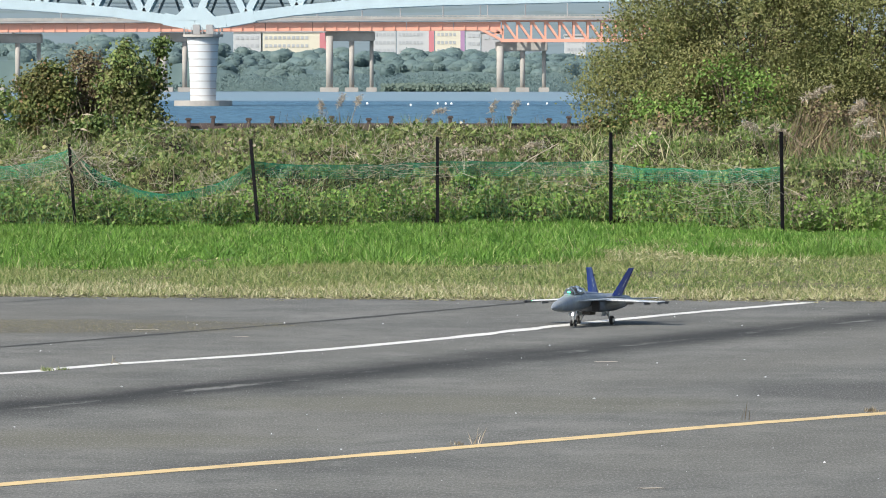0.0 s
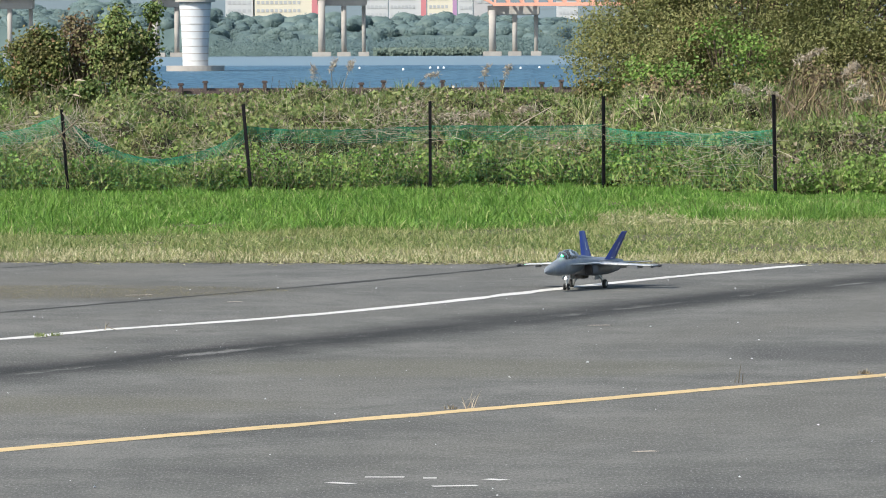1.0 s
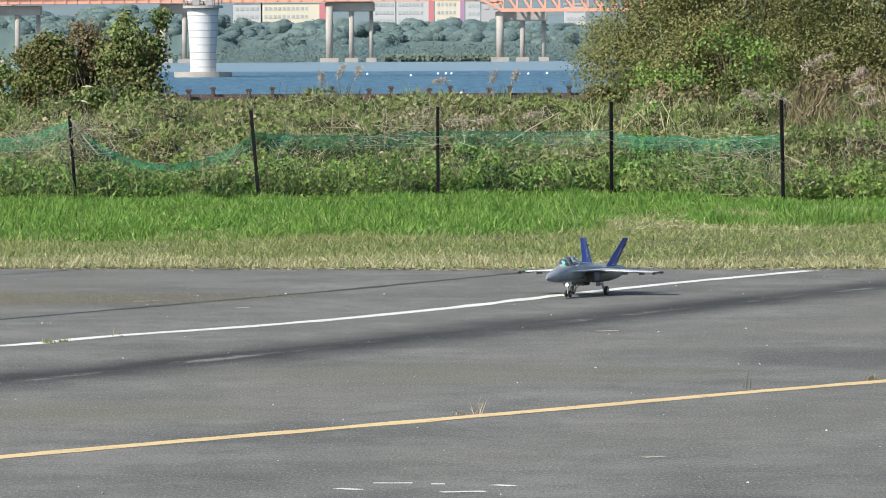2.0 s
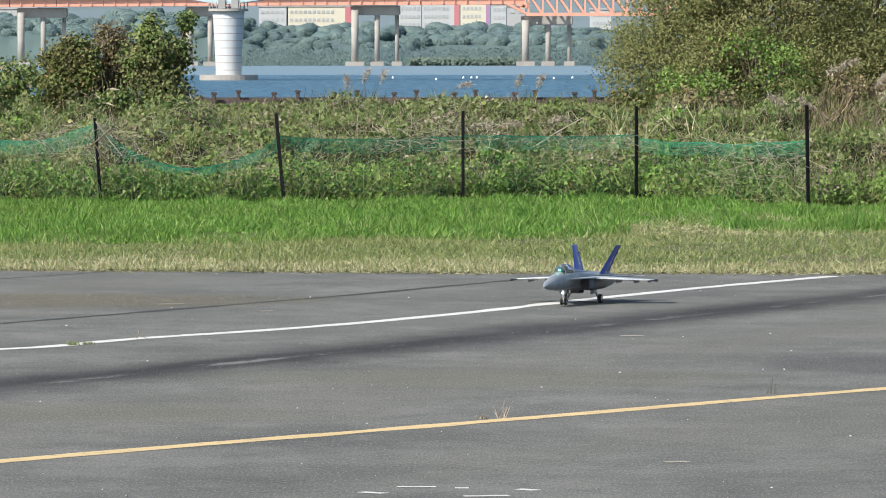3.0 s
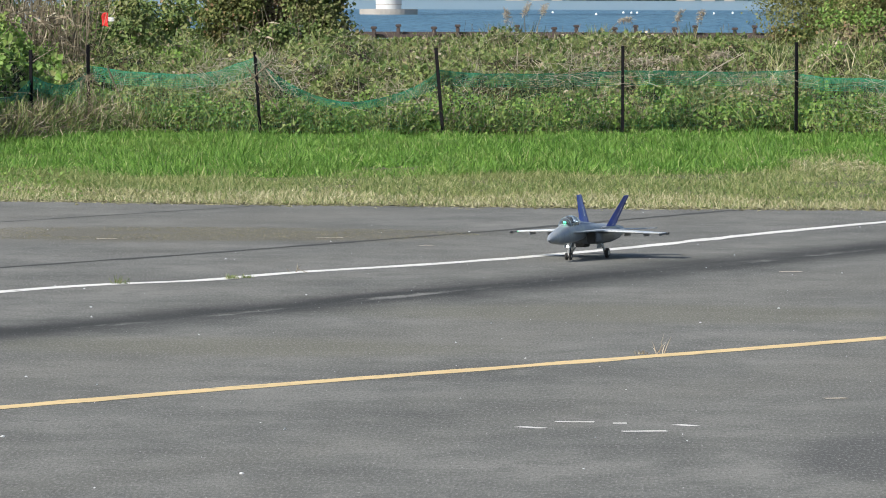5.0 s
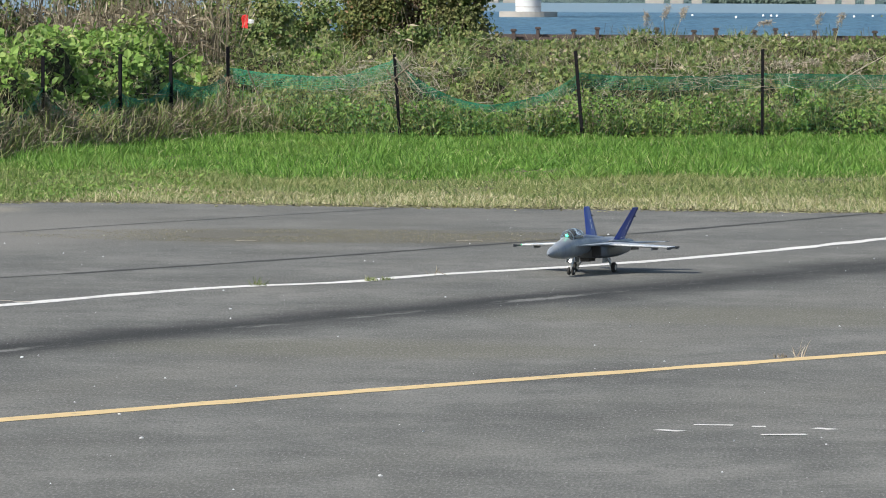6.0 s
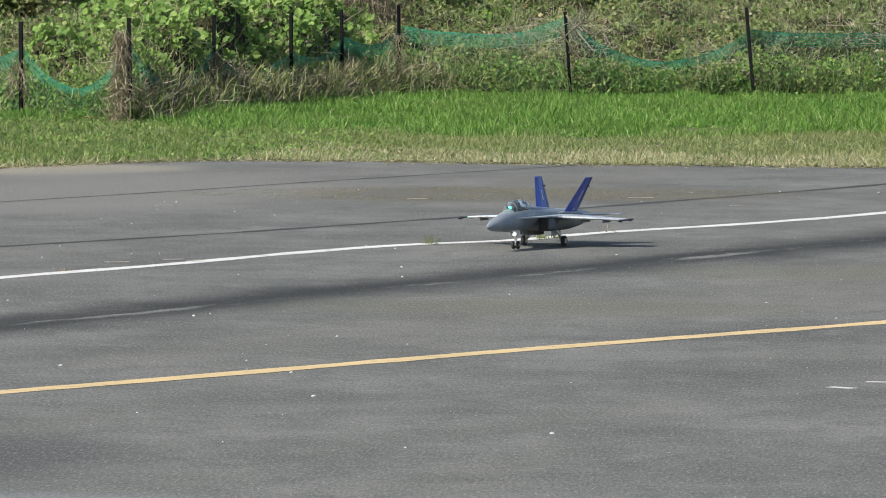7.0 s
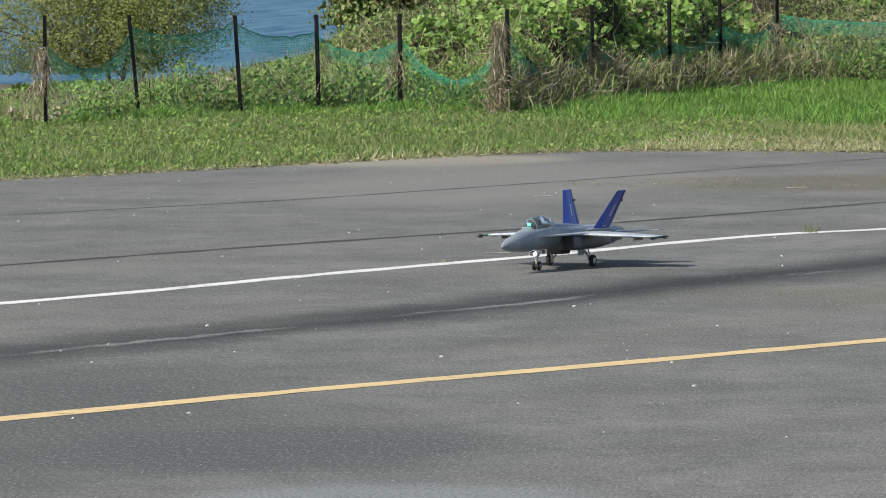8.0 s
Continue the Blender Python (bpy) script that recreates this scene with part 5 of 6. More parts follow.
def build_far_bank():
    rng = np.random.default_rng(91)
    crowns = 820
    x = rng.uniform(-175, 95, crowns)
    row = rng.uniform(0, 1, crowns)
    y = 1612 + row * 70
    r = rng.uniform(1.4, 3.5, crowns)
    top = 1.8 + row * 4.4 + 2.2 * (smooth_noise(x, y * 0, 14, 3) - 0.4) + rng.normal(0, 0.6, crowns) + np.interp(x, [-175, -60, -50, 95], [3.4, 3.2, 0, -0.3])
    # the closed canopy from which the single crowns rise
    gx, gy = np.meshgrid(np.linspace(-180, 100, 281), np.linspace(1600, 1690, 46))
    deep = (gy - 1612) / 70
    gz = 1.8 + np.clip(deep, -0.2, 1.1) * 4.4 + 2.2 * (smooth_noise(gx, gy * 0, 14, 3) - 0.4) + np.interp(gx, [-175, -60, -50, 95], [3.4, 3.2, 0, -0.3]) - 0.2 + 1.4 * (smooth_noise(gx, gy, 3.0, 19) - 0.5)
    gz = -2.7 + (gz + 2.7) * np.clip((gy - 1600) / 8, 0, 1) ** 0.7
    i = (np.arange(45)[:, None] * 281 + np.arange(280)[None]).ravel()
    tagged(np_mesh("far_woods", np.stack([gx, gy, gz], -1).reshape(-1, 3), np.stack([i, i + 1, i + 282, i + 281], 1), MAT_HAZED_WOOD, True), "closed hazy green canopy along the far river bank", "woods", kind="stuff")
    pts, outs = [], []
    for cx, cy, cz, cr in zip(x, y, top, r):
        n = 260
        w = rng.normal(0, 1, (n, 3))
        w /= np.linalg.norm(w, axis=1, keepdims=True)
        w[:, 1] = -np.abs(w[:, 1])
        pts.append(np.array([cx, cy, cz]) + w * np.array([cr, cr, cr * 0.6]) * rng.uniform(0.93, 1.02, (n, 1)))
        outs.append(w + np.array([-0.2, -0.3, 0.3]) + rng.normal(0, 0.08, (n, 3)))
    u, v = np.meshgrid(np.linspace(0, 2 * np.pi, 15), np.linspace(0.02, np.pi - 0.02, 9))
    ball = np.stack([np.sin(v) * np.cos(u), np.sin(v) * np.sin(u), np.cos(v)], -1).reshape(-1, 3)
    cores = []
    for cx, cy, cz, cr in zip(x, y, top, r):
        bulge = 0.78 + 0.34 * smooth_noise(ball[:, 0] * 2.2 + cx, ball[:, 2] * 2.2 + ball[:, 1] * 1.3 + cy, 1.0, 13)
        cores.append(np.array([cx, cy, cz]) + ball * bulge[:, None] * np.array([cr, cr, cr * 0.64]))
        foot = cores[-1][:, 2] < cz - cr * 0.1
        cores[-1][foot, 2] = np.minimum(cores[-1][foot, 2], cz - cr * 0.1 - (cz - cr * 0.1 - cores[-1][foot, 2]) * 2.2)
    i = (np.arange(8)[:, None] * 15 + np.arange(14)[None]).ravel()
    quad = np.stack([i, i + 15, i + 16, i + 1], 1)
    tagged(np_mesh("far_woods", np.concatenate(cores), (quad[None] + (np.arange(crowns) * 135)[:, None, None]).reshape(-1, 4), MAT_HAZED_WOOD, True), "hazy green tree crowns along the far river bank", "woods", kind="stuff")
    n = 16000
    px, up = rng.uniform(-175, 95, n), rng.uniform(0, 1, n)
    pts.append(np.stack([px, 1599.2 + 8 * up ** 1.4, -2.6 + 4.4 * up], 1))
    outs.append(np.tile(np.array([0.0, -0.8, 0.6]), (n, 1)) + rng.normal(0, 0.4, (n, 3)))
    pts, outs = np.concatenate(pts), np.concatenate(outs)
    tagged(scatter("far_woods", SLIM, pts, rng, rng.uniform(0.3, 0.75, len(pts)), 0.25, MAT_HAZED_WOOD, 1.5, outs), "hazy green woods along the far river bank", "woods", kind="stuff")
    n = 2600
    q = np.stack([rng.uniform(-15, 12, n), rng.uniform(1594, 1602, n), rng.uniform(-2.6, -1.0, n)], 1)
    tagged(scatter("shore_reeds", LEAF, q, rng, rng.uniform(0.5, 1.0, n), 0.4, MAT_HAZED_REED, 1.0, np.tile(np.array([0.0, -0.7, 0.7]), (n, 1))), "green reed bed at the far waterline, paled by a haze tint", "reeds", kind="stuff")
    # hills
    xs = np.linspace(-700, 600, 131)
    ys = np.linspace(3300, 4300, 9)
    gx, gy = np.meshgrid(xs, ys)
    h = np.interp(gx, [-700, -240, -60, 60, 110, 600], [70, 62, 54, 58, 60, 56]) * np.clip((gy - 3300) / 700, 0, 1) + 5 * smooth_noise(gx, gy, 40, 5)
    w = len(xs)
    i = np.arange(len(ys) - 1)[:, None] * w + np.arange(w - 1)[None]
    tagged(np_mesh("backdrop", np.stack([gx, gy, h], -1).reshape(-1, 3), np.stack([i, i + 1, i + 1 + w, i + w], -1).reshape(-1, 4), MAT_HAZED_HILL, True), "low wooded hills in the distance, coloured blue-grey with haze", "hill", kind="structure")


build_far_bank()

# Cream walls and window panes have distance haze in their colour.
MAT_CREAM = plain("hazed_cream_wall", (0.60, 0.58, 0.48), 0.8, 0, 0.1, 0.05)
MAT_PALE = plain("pale_wall", (0.46, 0.49, 0.51), 0.8, 0, 0.1, 0.05)
MAT_PINK = plain("magenta_wall", (0.50, 0.19, 0.22), 0.8, 0, 0.1, 0.05)
MAT_MAUVE = plain("mauve_wall", (0.36, 0.22, 0.38), 0.8, 0, 0.1, 0.05)
MAT_GREY = plain("grey_wall", (0.40, 0.41, 0.43), 0.8, 0, 0.1, 0.05)
MAT_HAZED_PANE = plain("hazed_pane", (0.40, 0.43, 0.46), 0.3, 0, 0.5, 0.1)


def build_far_house(x0, x1, y0, y1, mat, rows, cols, label, trim=None):
    D = 2100
    (a, top), (b, low) = at(x0, y0, D), at(x1, y1 + 45, D)
    house = thing("far_building", (a + b) / 2, D, 2.0, label, "building", "buildings beyond the woods")
    w, h = (b - a) / 2, top - 2.0
    part("wall", box_bm(-w, w, 0, 16, -2, h), mat, house)
    part("roof", box_bm(-w - 0.3, w + 0.3, -0.3, 16.3, h, h + 0.6), MAT_GREY, house)
    if trim:
        part("panel", box_bm(w * 0.72, w, -0.25, -0.02, -2, h - 0.05), trim, house)
    span = (x1 - x0) * D / 11500 * (0.68 if trim else 0.9)
    for r in range(rows):
        for c in range(cols):
            x = -w + 0.4 + span * (c + 0.5) / cols
            z = h - 1.2 - r * 2.6
            part("window", box_bm(x - span / cols * 0.3, x + span / cols * 0.3, -0.12, -0.02, z - 1.0, z), MAT_HAZED_PANE, house)


build_far_house(413, 462, 58, 76, MAT_PALE, 2, 5, "low pale building beyond the woods")
build_far_house(465, 582, 58, 80, MAT_CREAM, 2, 10, "long cream building with a magenta end", MAT_PINK)
build_far_house(660, 700, 52, 76, MAT_PALE, 3, 5, "pale white apartment block beyond the woods")
build_far_house(702, 768, 52, 90, MAT_PALE, 4, 7, "pale apartment block with a magenta end", MAT_PINK)
build_far_house(770, 822, 52, 88, MAT_CREAM, 4, 5, "cream apartment block with a mauve end", MAT_MAUVE)
build_far_house(824, 850, 54, 86, MAT_PALE, 3, 3, "pale white block beyond the woods")
build_far_house(852, 884, 58, 88, MAT_GREY, 1, 2, "plain grey hall beyond the woods")
build_far_house(1000, 1036, 64, 82, MAT_PALE, 2, 5, "low pale building beyond the woods")
build_far_house(-60, 20, 62, 82, MAT_GREY, 2, 6, "grey hall beyond the woods")

MAT_BUOY = plain("white_buoy", (0.85, 0.85, 0.85), 0.4)
for px, py in ((650, 183), (727, 186), (775, 183), (789, 183), (799, 183), (919, 184), (935, 184), (968, 183)):
    D = 4.5 * 11500 / (py + 2 - 130)
    buoy = thing("buoy", at(px, 0, D)[0], D, -2.6, "small white float on the river", "buoy", "floats on the river")
    part("float", tube_bm([(0, 0, -0.15), (0, 0, 0.03), (0, 0, 0.2), (0, 0, 0.3)], [0.12, 0.17, 0.15, 0.05], 10), MAT_BUOY, buoy, "", True)


# ---- the model jet ----
K = 0.0837          # the model's scale
def jet_paint(name, colour):
    """Model paint: panel lines on a grid of the model's own size, grime in blotches."""
    n = Nodes(name, 0.4)
    p = n.local()
    split = n.tree.nodes.new("ShaderNodeSeparateXYZ")
    n.put(split.inputs[0], p)
    lines = None
    for axis, step, shift in ((1, 0.093, 0.02), (0, 0.071, 0.035)):
        f = n.m("ABSOLUTE", n.m("SUBTRACT", n.m("FRACT", n.m("ADD", n.m("DIVIDE", split.outputs[axis], step), shift / step)), 0.5))
        near = n.m("SUBTRACT", 1.0, n.step(f, 0.012, 0.03))
        lines = near if lines is None else n.m("MAXIMUM", lines, near)
    tone = n.ramp(n.noise(p, 11, 5, 0.65), (0.3, tuple(c * 0.72 for c in colour)), (0.7, tuple(c * 1.2 for c in colour)))
    tone = n.mix(n.m("MULTIPLY", n.step(n.noise(p, 5.5, 3), 0.47, 0.55), 0.55), tone, (colour[0] * 0.55, colour[1] * 0.62, colour[2] * 0.74))
    n.colour(n.mix(n.m("MULTIPLY", lines, 0.55), tone, tuple(c * 0.4 for c in colour)))
    return n.mat


MAT_JET = jet_paint("jet_grey_paint", (0.25, 0.275, 0.295))
MAT_JET_DARK = plain("jet_upper_grey_blue", (0.12, 0.15, 0.21), 0.42, 0.0, 9, 0.10)
# Body grey darkened to paint in shade on the engine bay and underside.
MAT_JET_SHADED = jet_paint("jet_shaded_grey", (0.15, 0.165, 0.18))
MAT_JET_FLAP = jet_paint("jet_flap_grey", (0.56, 0.58, 0.58))
# Body grey lightened to paint in sunlight on the wing tops.
MAT_JET_LIT = jet_paint("jet_lit_grey", (0.37, 0.40, 0.42))
MAT_JET_BLUE = plain("jet_blue_paint", (0.026, 0.068, 0.37), 0.38, 0.0, 12, 0.15)
MAT_JET_RUDDER = plain("jet_dark_blue_paint", (0.016, 0.034, 0.19), 0.45, 0.0, 12, 0.2)
MAT_JET_MARK = plain("jet_white_mark", (0.6, 0.62, 0.68), 0.4)
MAT_BLACK = plain("black_parts", (0.018, 0.018, 0.02), 0.55)
MAT_TYRE = plain("tyre_rubber", (0.02, 0.02, 0.02), 0.85, 0, 60, 0.2)
MAT_RIM = plain("rim_alloy", (0.55, 0.55, 0.55), 0.35, 0.8)
MAT_STRUT = plain("strut_alloy", (0.62, 0.63, 0.64), 0.35, 0.5)


def glow(name, colour, strength):
    n = Nodes(name, 0.3)
    n.colour(colour)
    n.bsdf.inputs["Emission Color"].default_value = (*colour, 1)
    n.bsdf.inputs["Emission Strength"].default_value = strength
    return n.mat


MAT_LAMP, MAT_GREEN_LED = glow("white_lamp", (1.0, 0.97, 0.92), 2.6), glow("green_led", (0.05, 0.95, 0.45), 2.5)

MAT_GREEN_DIM = glow("green_position_lamp", (0.02, 0.45, 0.18), 0.35)


def glass_material():
    n = Nodes("canopy_glass", 0.05, 0.0, 0.6)
    n.colour((0.75, 0.85, 0.88))
    n.bsdf.inputs["Transmission Weight"].default_value = 0.93
    n.bsdf.inputs["IOR"].default_value = 1.15
    return n.mat


def loft_bm(sections, sides=24):
    """Rounded sections along the body: station, half width, middle height, half height, squareness."""
    bm = bmesh.new()
    rings = []
    for s, hw, zc, hh, e in sections:
        ring = []
        for j in range(sides):
            a = 2 * math.pi * j / sides
            c, d = math.cos(a), math.sin(a)
            ring.append(bm.verts.new((hw * math.copysign(abs(c) ** (2 / e), c), s, zc + hh * math.copysign(abs(d) ** (2 / e), d))))
        rings.append(ring)
    for r, q in zip(rings, rings[1:]):
        for j in range(sides):
            bm.faces.new((r[j], r[(j + 1) % sides], q[(j + 1) % sides], q[j]))
    bm.faces.new(rings[0])
    bm.faces.new(rings[-1][::-1])
    bmesh.ops.recalc_face_normals(bm, faces=bm.faces[:])
    return bm


def foil_bm(root, tip, thick, axis):
    """A wing or fin: root and tip as (span place, leading station, trailing station, height), thick at root and tip."""
    bm = bmesh.new()
    loops = []
    for (x, le, te, z), t in ((root, thick[0]), (tip, thick[1])):
        c = te - le
        outline = [(0, 0), (0.08, 0.5), (0.35, 1), (0.7, 0.7), (1, 0.06), (1, -0.06), (0.7, -0.7), (0.35, -1), (0.08, -0.5)]
        ring = []
        for u, v in outline:
            if axis == "flat":
                ring.append(bm.verts.new((x, le + u * c, z + v * t / 2)))
            else:
                ring.append(bm.verts.new((x + v * t / 2, le + u * c, z)))
        loops.append(ring)
    n = len(loops[0])
    for j in range(n):
        bm.faces.new((loops[0][j], loops[0][(j + 1) % n], loops[1][(j + 1) % n], loops[1][j]))
    bm.faces.new(loops[0][::-1])
    bm.faces.new(loops[1])
    bmesh.ops.recalc_face_normals(bm, faces=bm.faces[:])
    return bm


WHEELS = []
GEAR = ("nose_strut", "drag_link", "main_strut", "brace")


def build_jet():
    jet = thing("model_jet", 0.98, 48.75, 0.012, "grey twin-fin model jet with blue tail fins on its wheels", "model aircraft")

    def add(name, bm, mat, parent=jet, label="", smooth=False):
        lift = 0.0 if name in GEAR else 0.19
        bmesh.ops.transform(bm, matrix=Matrix.Diagonal((K, K, K, 1)) @ Matrix.Translation((0, -5.36, lift)), verts=bm.verts[:])
        return part(name, bm, mat, parent, label, smooth)
    def wheel(x, s, r, w, hub):
        tyre = part("tyre", tube_bm([(a * w * K, 0, 0) for a in (-0.5, -0.32, 0.32, 0.5)], [b * r * K for b in (0.86, 1, 1, 0.86)], 18), MAT_TYRE, jet)
        tyre.matrix_basis = pose(x * K, (s - 5.36) * K, r * K)
        rim = tube_bm([(-w * 0.54 * K, 0, 0), (w * 0.54 * K, 0, 0)], [hub * K, hub * K], 12)
        for k in range(5):
            u = 2 * math.pi * k / 5
            box_into(rim, -w * 0.57 * K, w * 0.57 * K, -0.015 * K, 0.015 * K, 0.02 * K, hub * 0.9 * K, pose(0, 0, 0, math.degrees(u)))
        part("rim", rim, MAT_RIM, tyre, "bright alloy hub")
        WHEELS.append((tyre, r * K))
    body = add("fuselage", loft_bm([(0.0, 0.03, 1.62, 0.03, 2), (0.12, 0.13, 1.63, 0.13, 2), (0.5, 0.29, 1.66, 0.29, 2), (1.2, 0.47, 1.72, 0.46, 2), (2.4, 0.62, 1.80, 0.62, 2), (3.4, 0.71, 1.88, 0.76, 2.1), (4.6, 0.74, 1.95, 0.82, 2.2),
                                    (6.2, 0.72, 2.02, 0.84, 2.2), (7.6, 0.76, 2.08, 0.74, 2.2), (9.5, 0.9, 2.05, 0.66, 2.2), (12, 1.0, 1.98, 0.58, 2.2), (15, 1.0, 1.95, 0.52, 2.2), (17.2, 0.7, 1.95, 0.30, 2)], 28), MAT_JET, smooth=True)
    add("spine", loft_bm([(6.0, 0.30, 2.72, 0.22, 2), (7.0, 0.50, 2.66, 0.30, 2), (9.0, 0.60, 2.52, 0.30, 2), (11.5, 0.62, 2.36, 0.28, 2), (14.0, 0.5, 2.2, 0.22, 2), (15.5, 0.2, 2.1, 0.1, 2)], 18), MAT_JET_DARK, smooth=True)
    add("engine_bay", loft_bm([(7.9, 1.62, 1.60, 0.52, 5), (9.5, 1.72, 1.56, 0.60, 5), (12.5, 1.70, 1.58, 0.62, 4), (15.0, 1.52, 1.70, 0.58, 3.5), (16.8, 1.28, 1.82, 0.48, 3)], 28), MAT_JET_SHADED, smooth=True)
    for side in (-1, 1):
        # Solid black block in place of the shade inside the air inlet.
        add("intake_shade", _shift(loft_bm([(7.72, 0.36, 1.55, 0.46, 5), (8.2, 0.37, 1.55, 0.47, 5)], 16), side * 1.2), MAT_BLACK)
        add("nozzle", _shift(tube_bm([(0, 16.4, 1.80), (0, 17.0, 1.80), (0, 17.5, 1.81)], [0.50, 0.46, 0.38], 18), side * 0.62), MAT_BLACK, smooth=True)
        bm = bmesh.new()
        pts = [(0.55, 4.0), (1.05, 5.0), (1.50, 6.6), (1.95, 8.7), (1.95, 10.5), (0.5, 10.5)]
        lo, hi = [bm.verts.new((side * x, s, 2.07)) for x, s in pts], [bm.verts.new((side * x, s, 2.16)) for x, s in pts]
        bm.faces.new(lo), bm.faces.new(hi)
        for j in range(len(pts)):
            bm.faces.new((lo[j], lo[(j + 1) % len(pts)], hi[(j + 1) % len(pts)], hi[j]))
        bmesh.ops.recalc_face_normals(bm, faces=bm.faces[:])
        add("root_extension", bm, MAT_JET_LIT)
        wing = add("wing", foil_bm((side * 1.5, 8.3, 13.3, 2.08), (side * 6.25, 10.9, 13.0, 1.84), (0.26, 0.14), "flat"), MAT_JET_LIT, smooth=False)
        add("leading_flap", foil_bm((side * 2.3, 8.70, 9.5, 2.045), (side * 6.2, 10.84, 11.35, 1.845), (0.22, 0.15), "flat"), MAT_JET_FLAP, wing)
        add("tip_rail", tube_bm([(side * 6.27, 10.3, 1.82), (side * 6.27, 10.6, 1.82), (side * 6.27, 13.0, 1.82)], [0.03, 0.05, 0.05], 8), MAT_BLACK, wing)
        add("missile", tube_bm([(side * 6.40, 9.5, 1.80), (side * 6.40, 9.8, 1.80), (side * 6.40, 12.2, 1.80)], [0.015, 0.04, 0.04], 8), MAT_BLACK, wing)
        for s0 in (10.0, 12.0):
            for turn in (45, 135):
                bm = box_bm(-0.15, 0.15, s0, s0 + 0.28, -0.012, 0.012)
                bmesh.ops.transform(bm, matrix=pose(side * 6.40, 0, 1.80, 0, turn, 0), verts=bm.verts[:])
                add("missile_fin", bm, MAT_BLACK, wing)
        for x in (3.3, 4.9):
            add("pylon", box_bm(side * x - 0.05, side * x + 0.05, 10.2, 11.8, 1.62, 1.86, bevel=0.02), MAT_JET_SHADED, wing)
        add("position_light", tube_bm([(side * 6.1, 10.75, 1.86), (side * 6.1, 10.95, 1.86)], [0.05, 0.05], 8), MAT_GREEN_DIM if side < 0 else MAT_JET_MARK, wing)
        for x, s in ((3.2, 11.5), (4.7, 11.9)):
            add("flap_fairing", tube_bm([(side * x, s - 0.6, 1.86), (side * x, s + 0.3, 1.80), (side * x, s + 1.5, 1.86)], [0.03, 0.09, 0.03], 8), MAT_JET_SHADED, wing)
        add("tailplane", foil_bm((side * 1.2, 14.3, 17.2, 1.98), (side * 3.9, 16.3, 17.9, 2.06), (0.16, 0.08), "flat"), MAT_JET_LIT)
        fin = add("fin", foil_bm((side * 1.05, 11.9, 14.7, 2.15), (side * 2.05, 14.0, 15.3, 4.82), (0.24, 0.12), "upright"), MAT_JET_BLUE)
        for lo_z, hi_z, ls, w in ((3.1, 3.45, 13.75, 0.16), (3.5, 3.85, 13.95, 0.13), (2.4, 2.5, 13.2, 0.45)):
            bm = bmesh.new()
            for off in (-0.125, 0.125):
                q = []
                for z, s in ((lo_z, ls), (lo_z, ls + w), (hi_z, ls + w + 0.15), (hi_z, ls + 0.15)):
                    k = (z - 2.15) / 2.67
                    q.append(bm.verts.new((side * (1.05 + 1.0 * k) + off, s, z)))
                bm.faces.new(q)
            add("emblem", bm, MAT_JET_MARK, fin, "pale painted emblem")
        add("rudder", foil_bm((side * 1.20, 14.15, 14.85, 2.55), (side * 2.06, 15.12, 15.42, 4.80), (0.13, 0.09), "upright"), MAT_JET_RUDDER, fin, "dark blue rudder")
        add("fin_pod", tube_bm([(side * 1.78, 14.9, 4.1), (side * 1.78, 15.4, 4.1)], [0.07, 0.07], 8), MAT_BLACK, fin)
        add("fin_fairing", _shift(loft_bm([(11.2, 0.05, 2.25, 0.05, 2), (12.2, 0.22, 2.22, 0.16, 2), (15.2, 0.24, 2.1, 0.22, 2)], 12), side * 1.05), MAT_JET, smooth=True)
        # main gear
        leg = add("main_strut", tube_bm([(side * 1.0, 10.0, 1.5), (side * 1.33, 10.65, 0.85), (side * 1.42, 10.86, 0.40)], [0.11, 0.10, 0.10], 10), MAT_STRUT)
        add("brace", tube_bm([(side * 0.9, 11.6, 1.4), (side * 1.40, 10.86, 0.45)], [0.06, 0.06], 8), MAT_STRUT, leg)
        wheel(side * 1.60, 10.86, 0.40, 0.28, 0.20)
        add("gear_door", box_bm(side * 1.15 - 0.03, side * 1.15 + 0.03, 9.5, 10.4, 0.62, 1.15), MAT_JET, leg)
    add("ventral_block", box_bm(-0.42, 0.42, 8.5, 9.9, 0.72, 1.15, bevel=0.06), MAT_BLACK)
    add("antenna", box_bm(-0.02, 0.02, 6.3, 6.6, 0.85, 1.15), MAT_JET_SHADED)
    # cockpit and canopy
    add("cockpit", loft_bm([(3.8, 0.30, 2.45, 0.12, 3), (4.3, 0.46, 2.55, 0.22, 3), (6.2, 0.52, 2.62, 0.26, 3), (7.5, 0.38, 2.65, 0.22, 3)], 16), MAT_BLACK)
    for s in (5.2, 6.5):
        add("seat", box_bm(-0.24, 0.24, s, s + 0.3, 2.6, 3.2, bevel=0.06), MAT_BLACK)
    add("dashboard", box_bm(-0.34, 0.34, 4.3, 4.6, 2.55, 2.9, bevel=0.04), MAT_BLACK)
    add("cockpit_light", _wheel(0.0, 4.2, 2.86, 0.085, 0.16), MAT_GREEN_LED, jet, "bright green lamp")
    can = add("canopy", loft_bm([(3.3, 0.06, 2.56, 0.04, 2), (3.7, 0.32, 2.58, 0.32, 2), (4.3, 0.50, 2.62, 0.62, 2), (5.1, 0.58, 2.64, 0.78, 2), (6.1, 0.58, 2.66, 0.78, 2), (7.1, 0.48, 2.68, 0.58, 2), (7.9, 0.22, 2.68, 0.24, 2)], 24), glass_material(), jet, "clear bubble canopy", True)
    can.visible_shadow = False
    arch = bmesh.new()
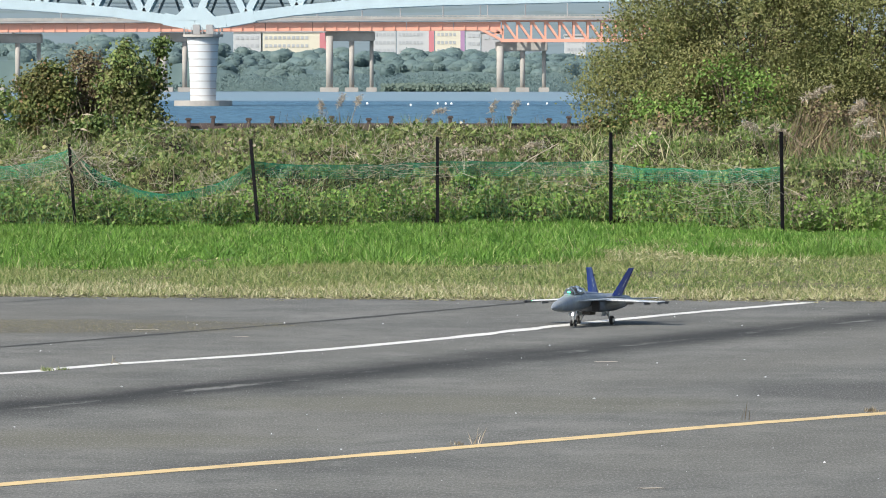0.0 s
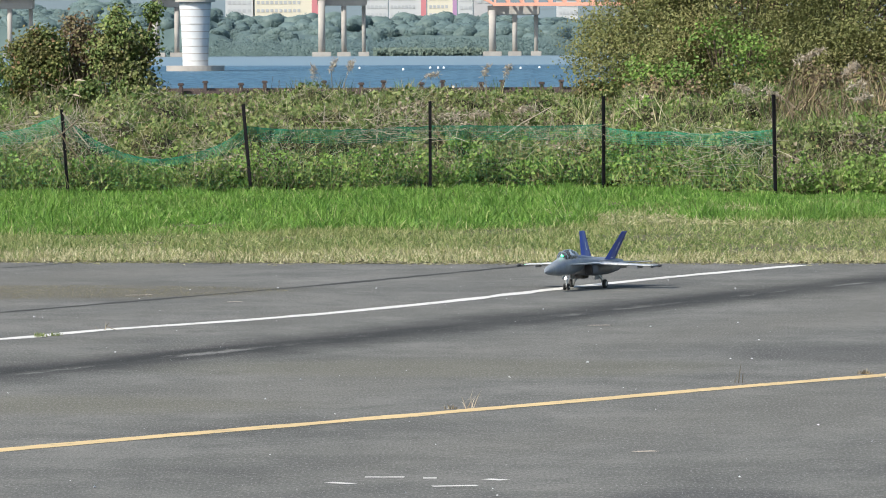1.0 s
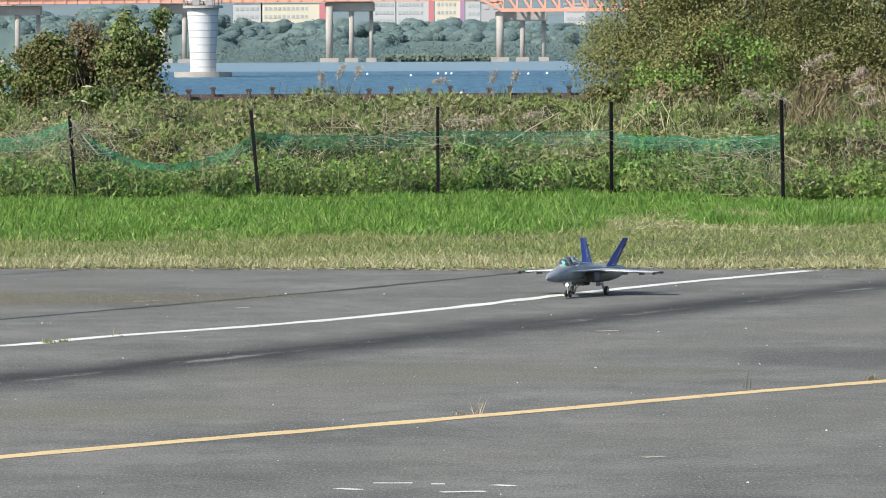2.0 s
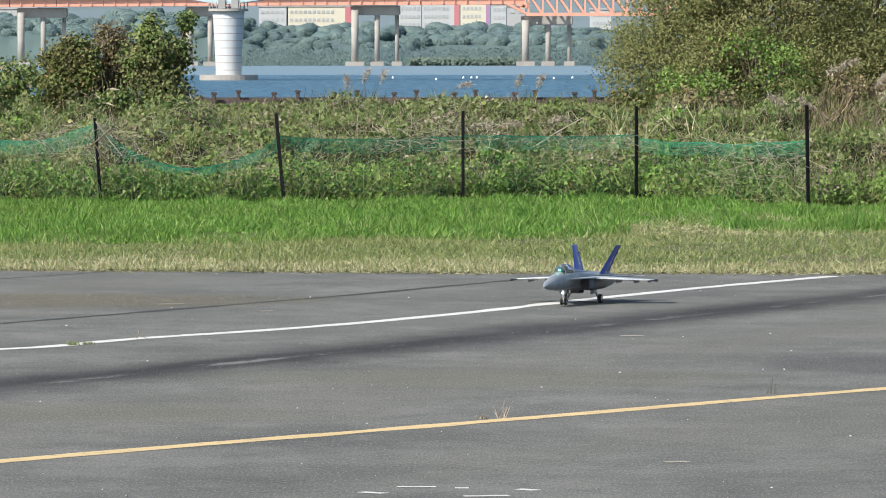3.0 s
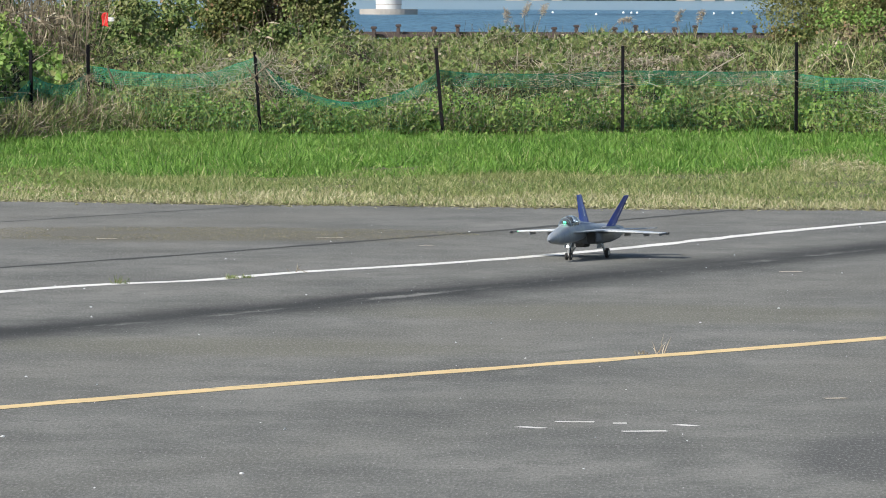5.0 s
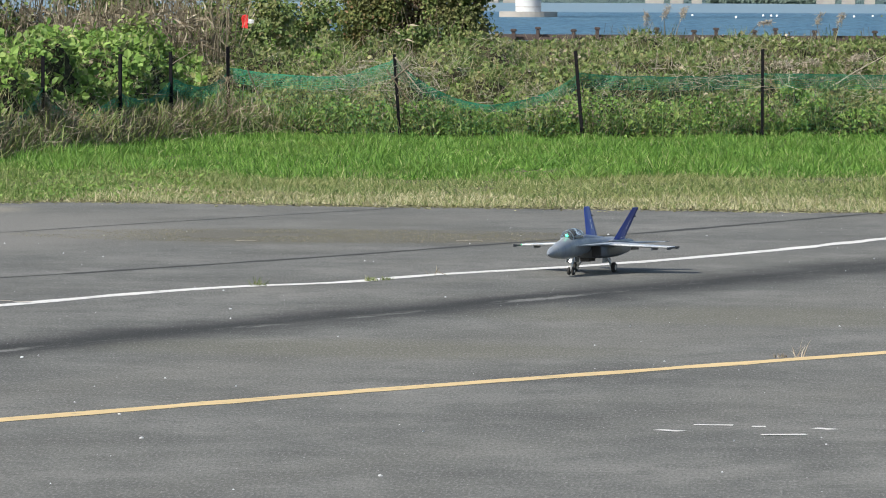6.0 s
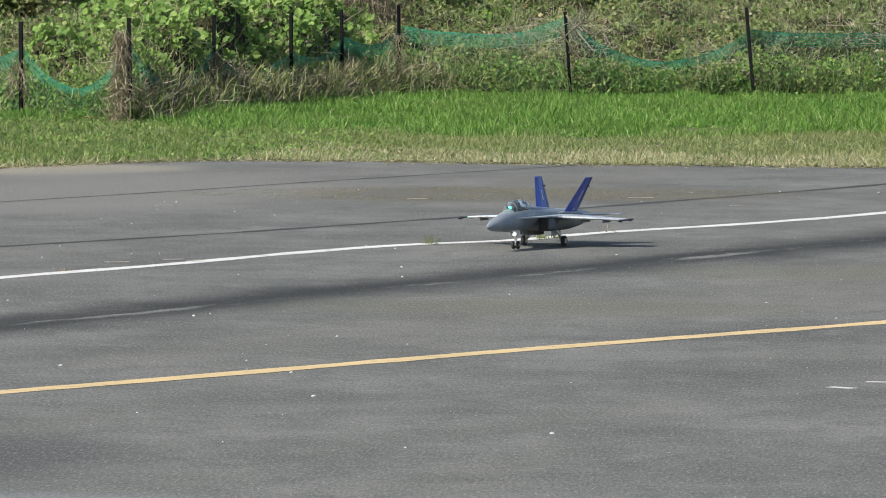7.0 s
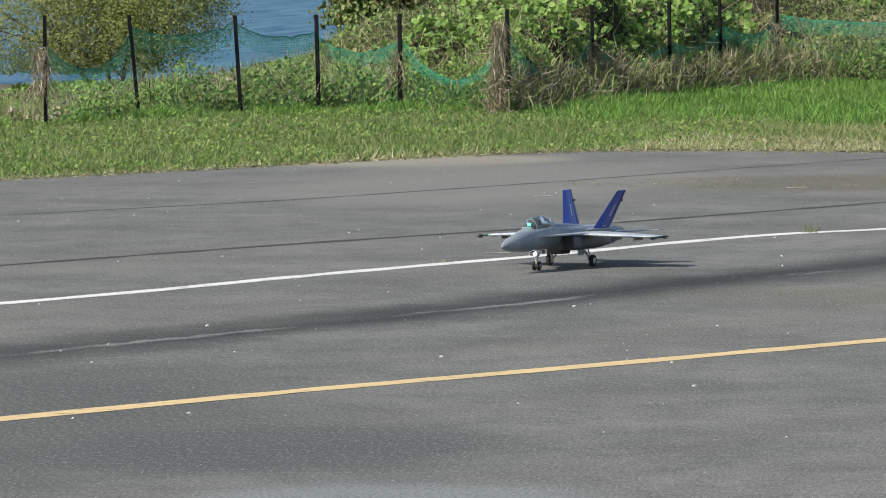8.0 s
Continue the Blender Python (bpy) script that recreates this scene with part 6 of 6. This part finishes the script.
    for s, hw, hh in ((4.35, 0.53, 0.66), (7.15, 0.50, 0.61)):
        tube_into(arch, [(hw * math.cos(a), s, 2.62 + hh * math.sin(a)) for a in (math.pi * j / 12 for j in range(13))], [0.035] * 13, 6)
    add("canopy_frame", arch, MAT_JET_DARK)
    # nose gear
    nose = add("nose_strut", tube_bm([(0, 5.2, 1.5), (0, 5.36, 0.85), (0, 5.36, 0.30)], [0.10, 0.10, 0.08], 10), MAT_STRUT)
    add("drag_link", tube_bm([(0, 6.2, 1.45), (0, 5.4, 0.7)], [0.06, 0.06], 8), MAT_STRUT, nose)
    for side in (-1, 1):
        wheel(side * 0.17, 5.36, 0.30, 0.18, 0.11)
    bm = tube_bm([(0, 5.05, 0.90), (0, 5.15, 0.90)], [0.115, 0.115], 14)
    add("landing_light", bm, MAT_LAMP, nose, "lit white landing light")
    add("nose_door", box_bm(-0.34, -0.30, 5.0, 6.0, 0.78, 1.12), MAT_JET, nose)
    return jet


def _shift(bm, dx):
    bmesh.ops.translate(bm, vec=(dx, 0, 0), verts=bm.verts[:])
    return bm


def _wheel(x, s, z, r, w):
    """A wheel with a rounded tread, its axle across."""
    return tube_bm([(x - w / 2, s, z), (x - w * 0.32, s, z), (x + w * 0.32, s, z), (x + w / 2, s, z)], [r * 0.86, r, r, r * 0.86], 18)


JET = build_jet()


def motions():
    """The jet waits, then rolls along the white line towards the camera."""
    rows = [(0.0, 0.98, 48.75, 22), (1.5, 0.975, 48.72, 22), (1.7, 0.96, 48.66, 22), (2.3, 0.88, 48.38, 21), (3.0, 0.70, 47.88, 19), (3.5, 0.52, 47.20, 17.3), (4.0, 0.25, 46.43, 17.3), (4.7, -0.20, 45.1, 17),
            (5.5, -0.79, 43.53, 16.8), (6.0, -1.28, 42.55, 17.8), (6.5, -1.88, 41.35, 17.6), (7.0, -2.61, 40.10, 18.7), (7.5, -3.43, 38.42, 18.7), (8.0, -4.39, 36.32, 18.2)]
    nearer = lambda y, t: 1 - (0.18 + 0.01 * t) / y
    spots = [(t, x * nearer(y, t), y * nearer(y, t), turn) for t, x, y, turn in rows]
    walk(JET, [(t, pose(x, y, 0.008, 0, 0, -turn)) for t, x, y, turn in spots])
    # the wheels roll by the way that the jet has gone, at most 80 degrees from one key to the next
    gone = np.concatenate([[0.0], np.cumsum([math.hypot(b[1] - a[1], b[2] - a[2]) for a, b in zip(spots, spots[1:])])])
    ticks = np.linspace(0, 8, 241)
    way = np.interp(ticks, [s[0] for s in spots], gone)
    for tyre, radius in WHEELS:
        hub = tyre.matrix_basis.translation.copy()
        turn = np.concatenate([[0.0], np.cumsum(np.minimum(np.degrees(np.diff(way) / radius), 80))])
        walk(tyre, [(float(t), pose(*hub, float(a))) for t, a in zip(ticks, turn)])


motions()
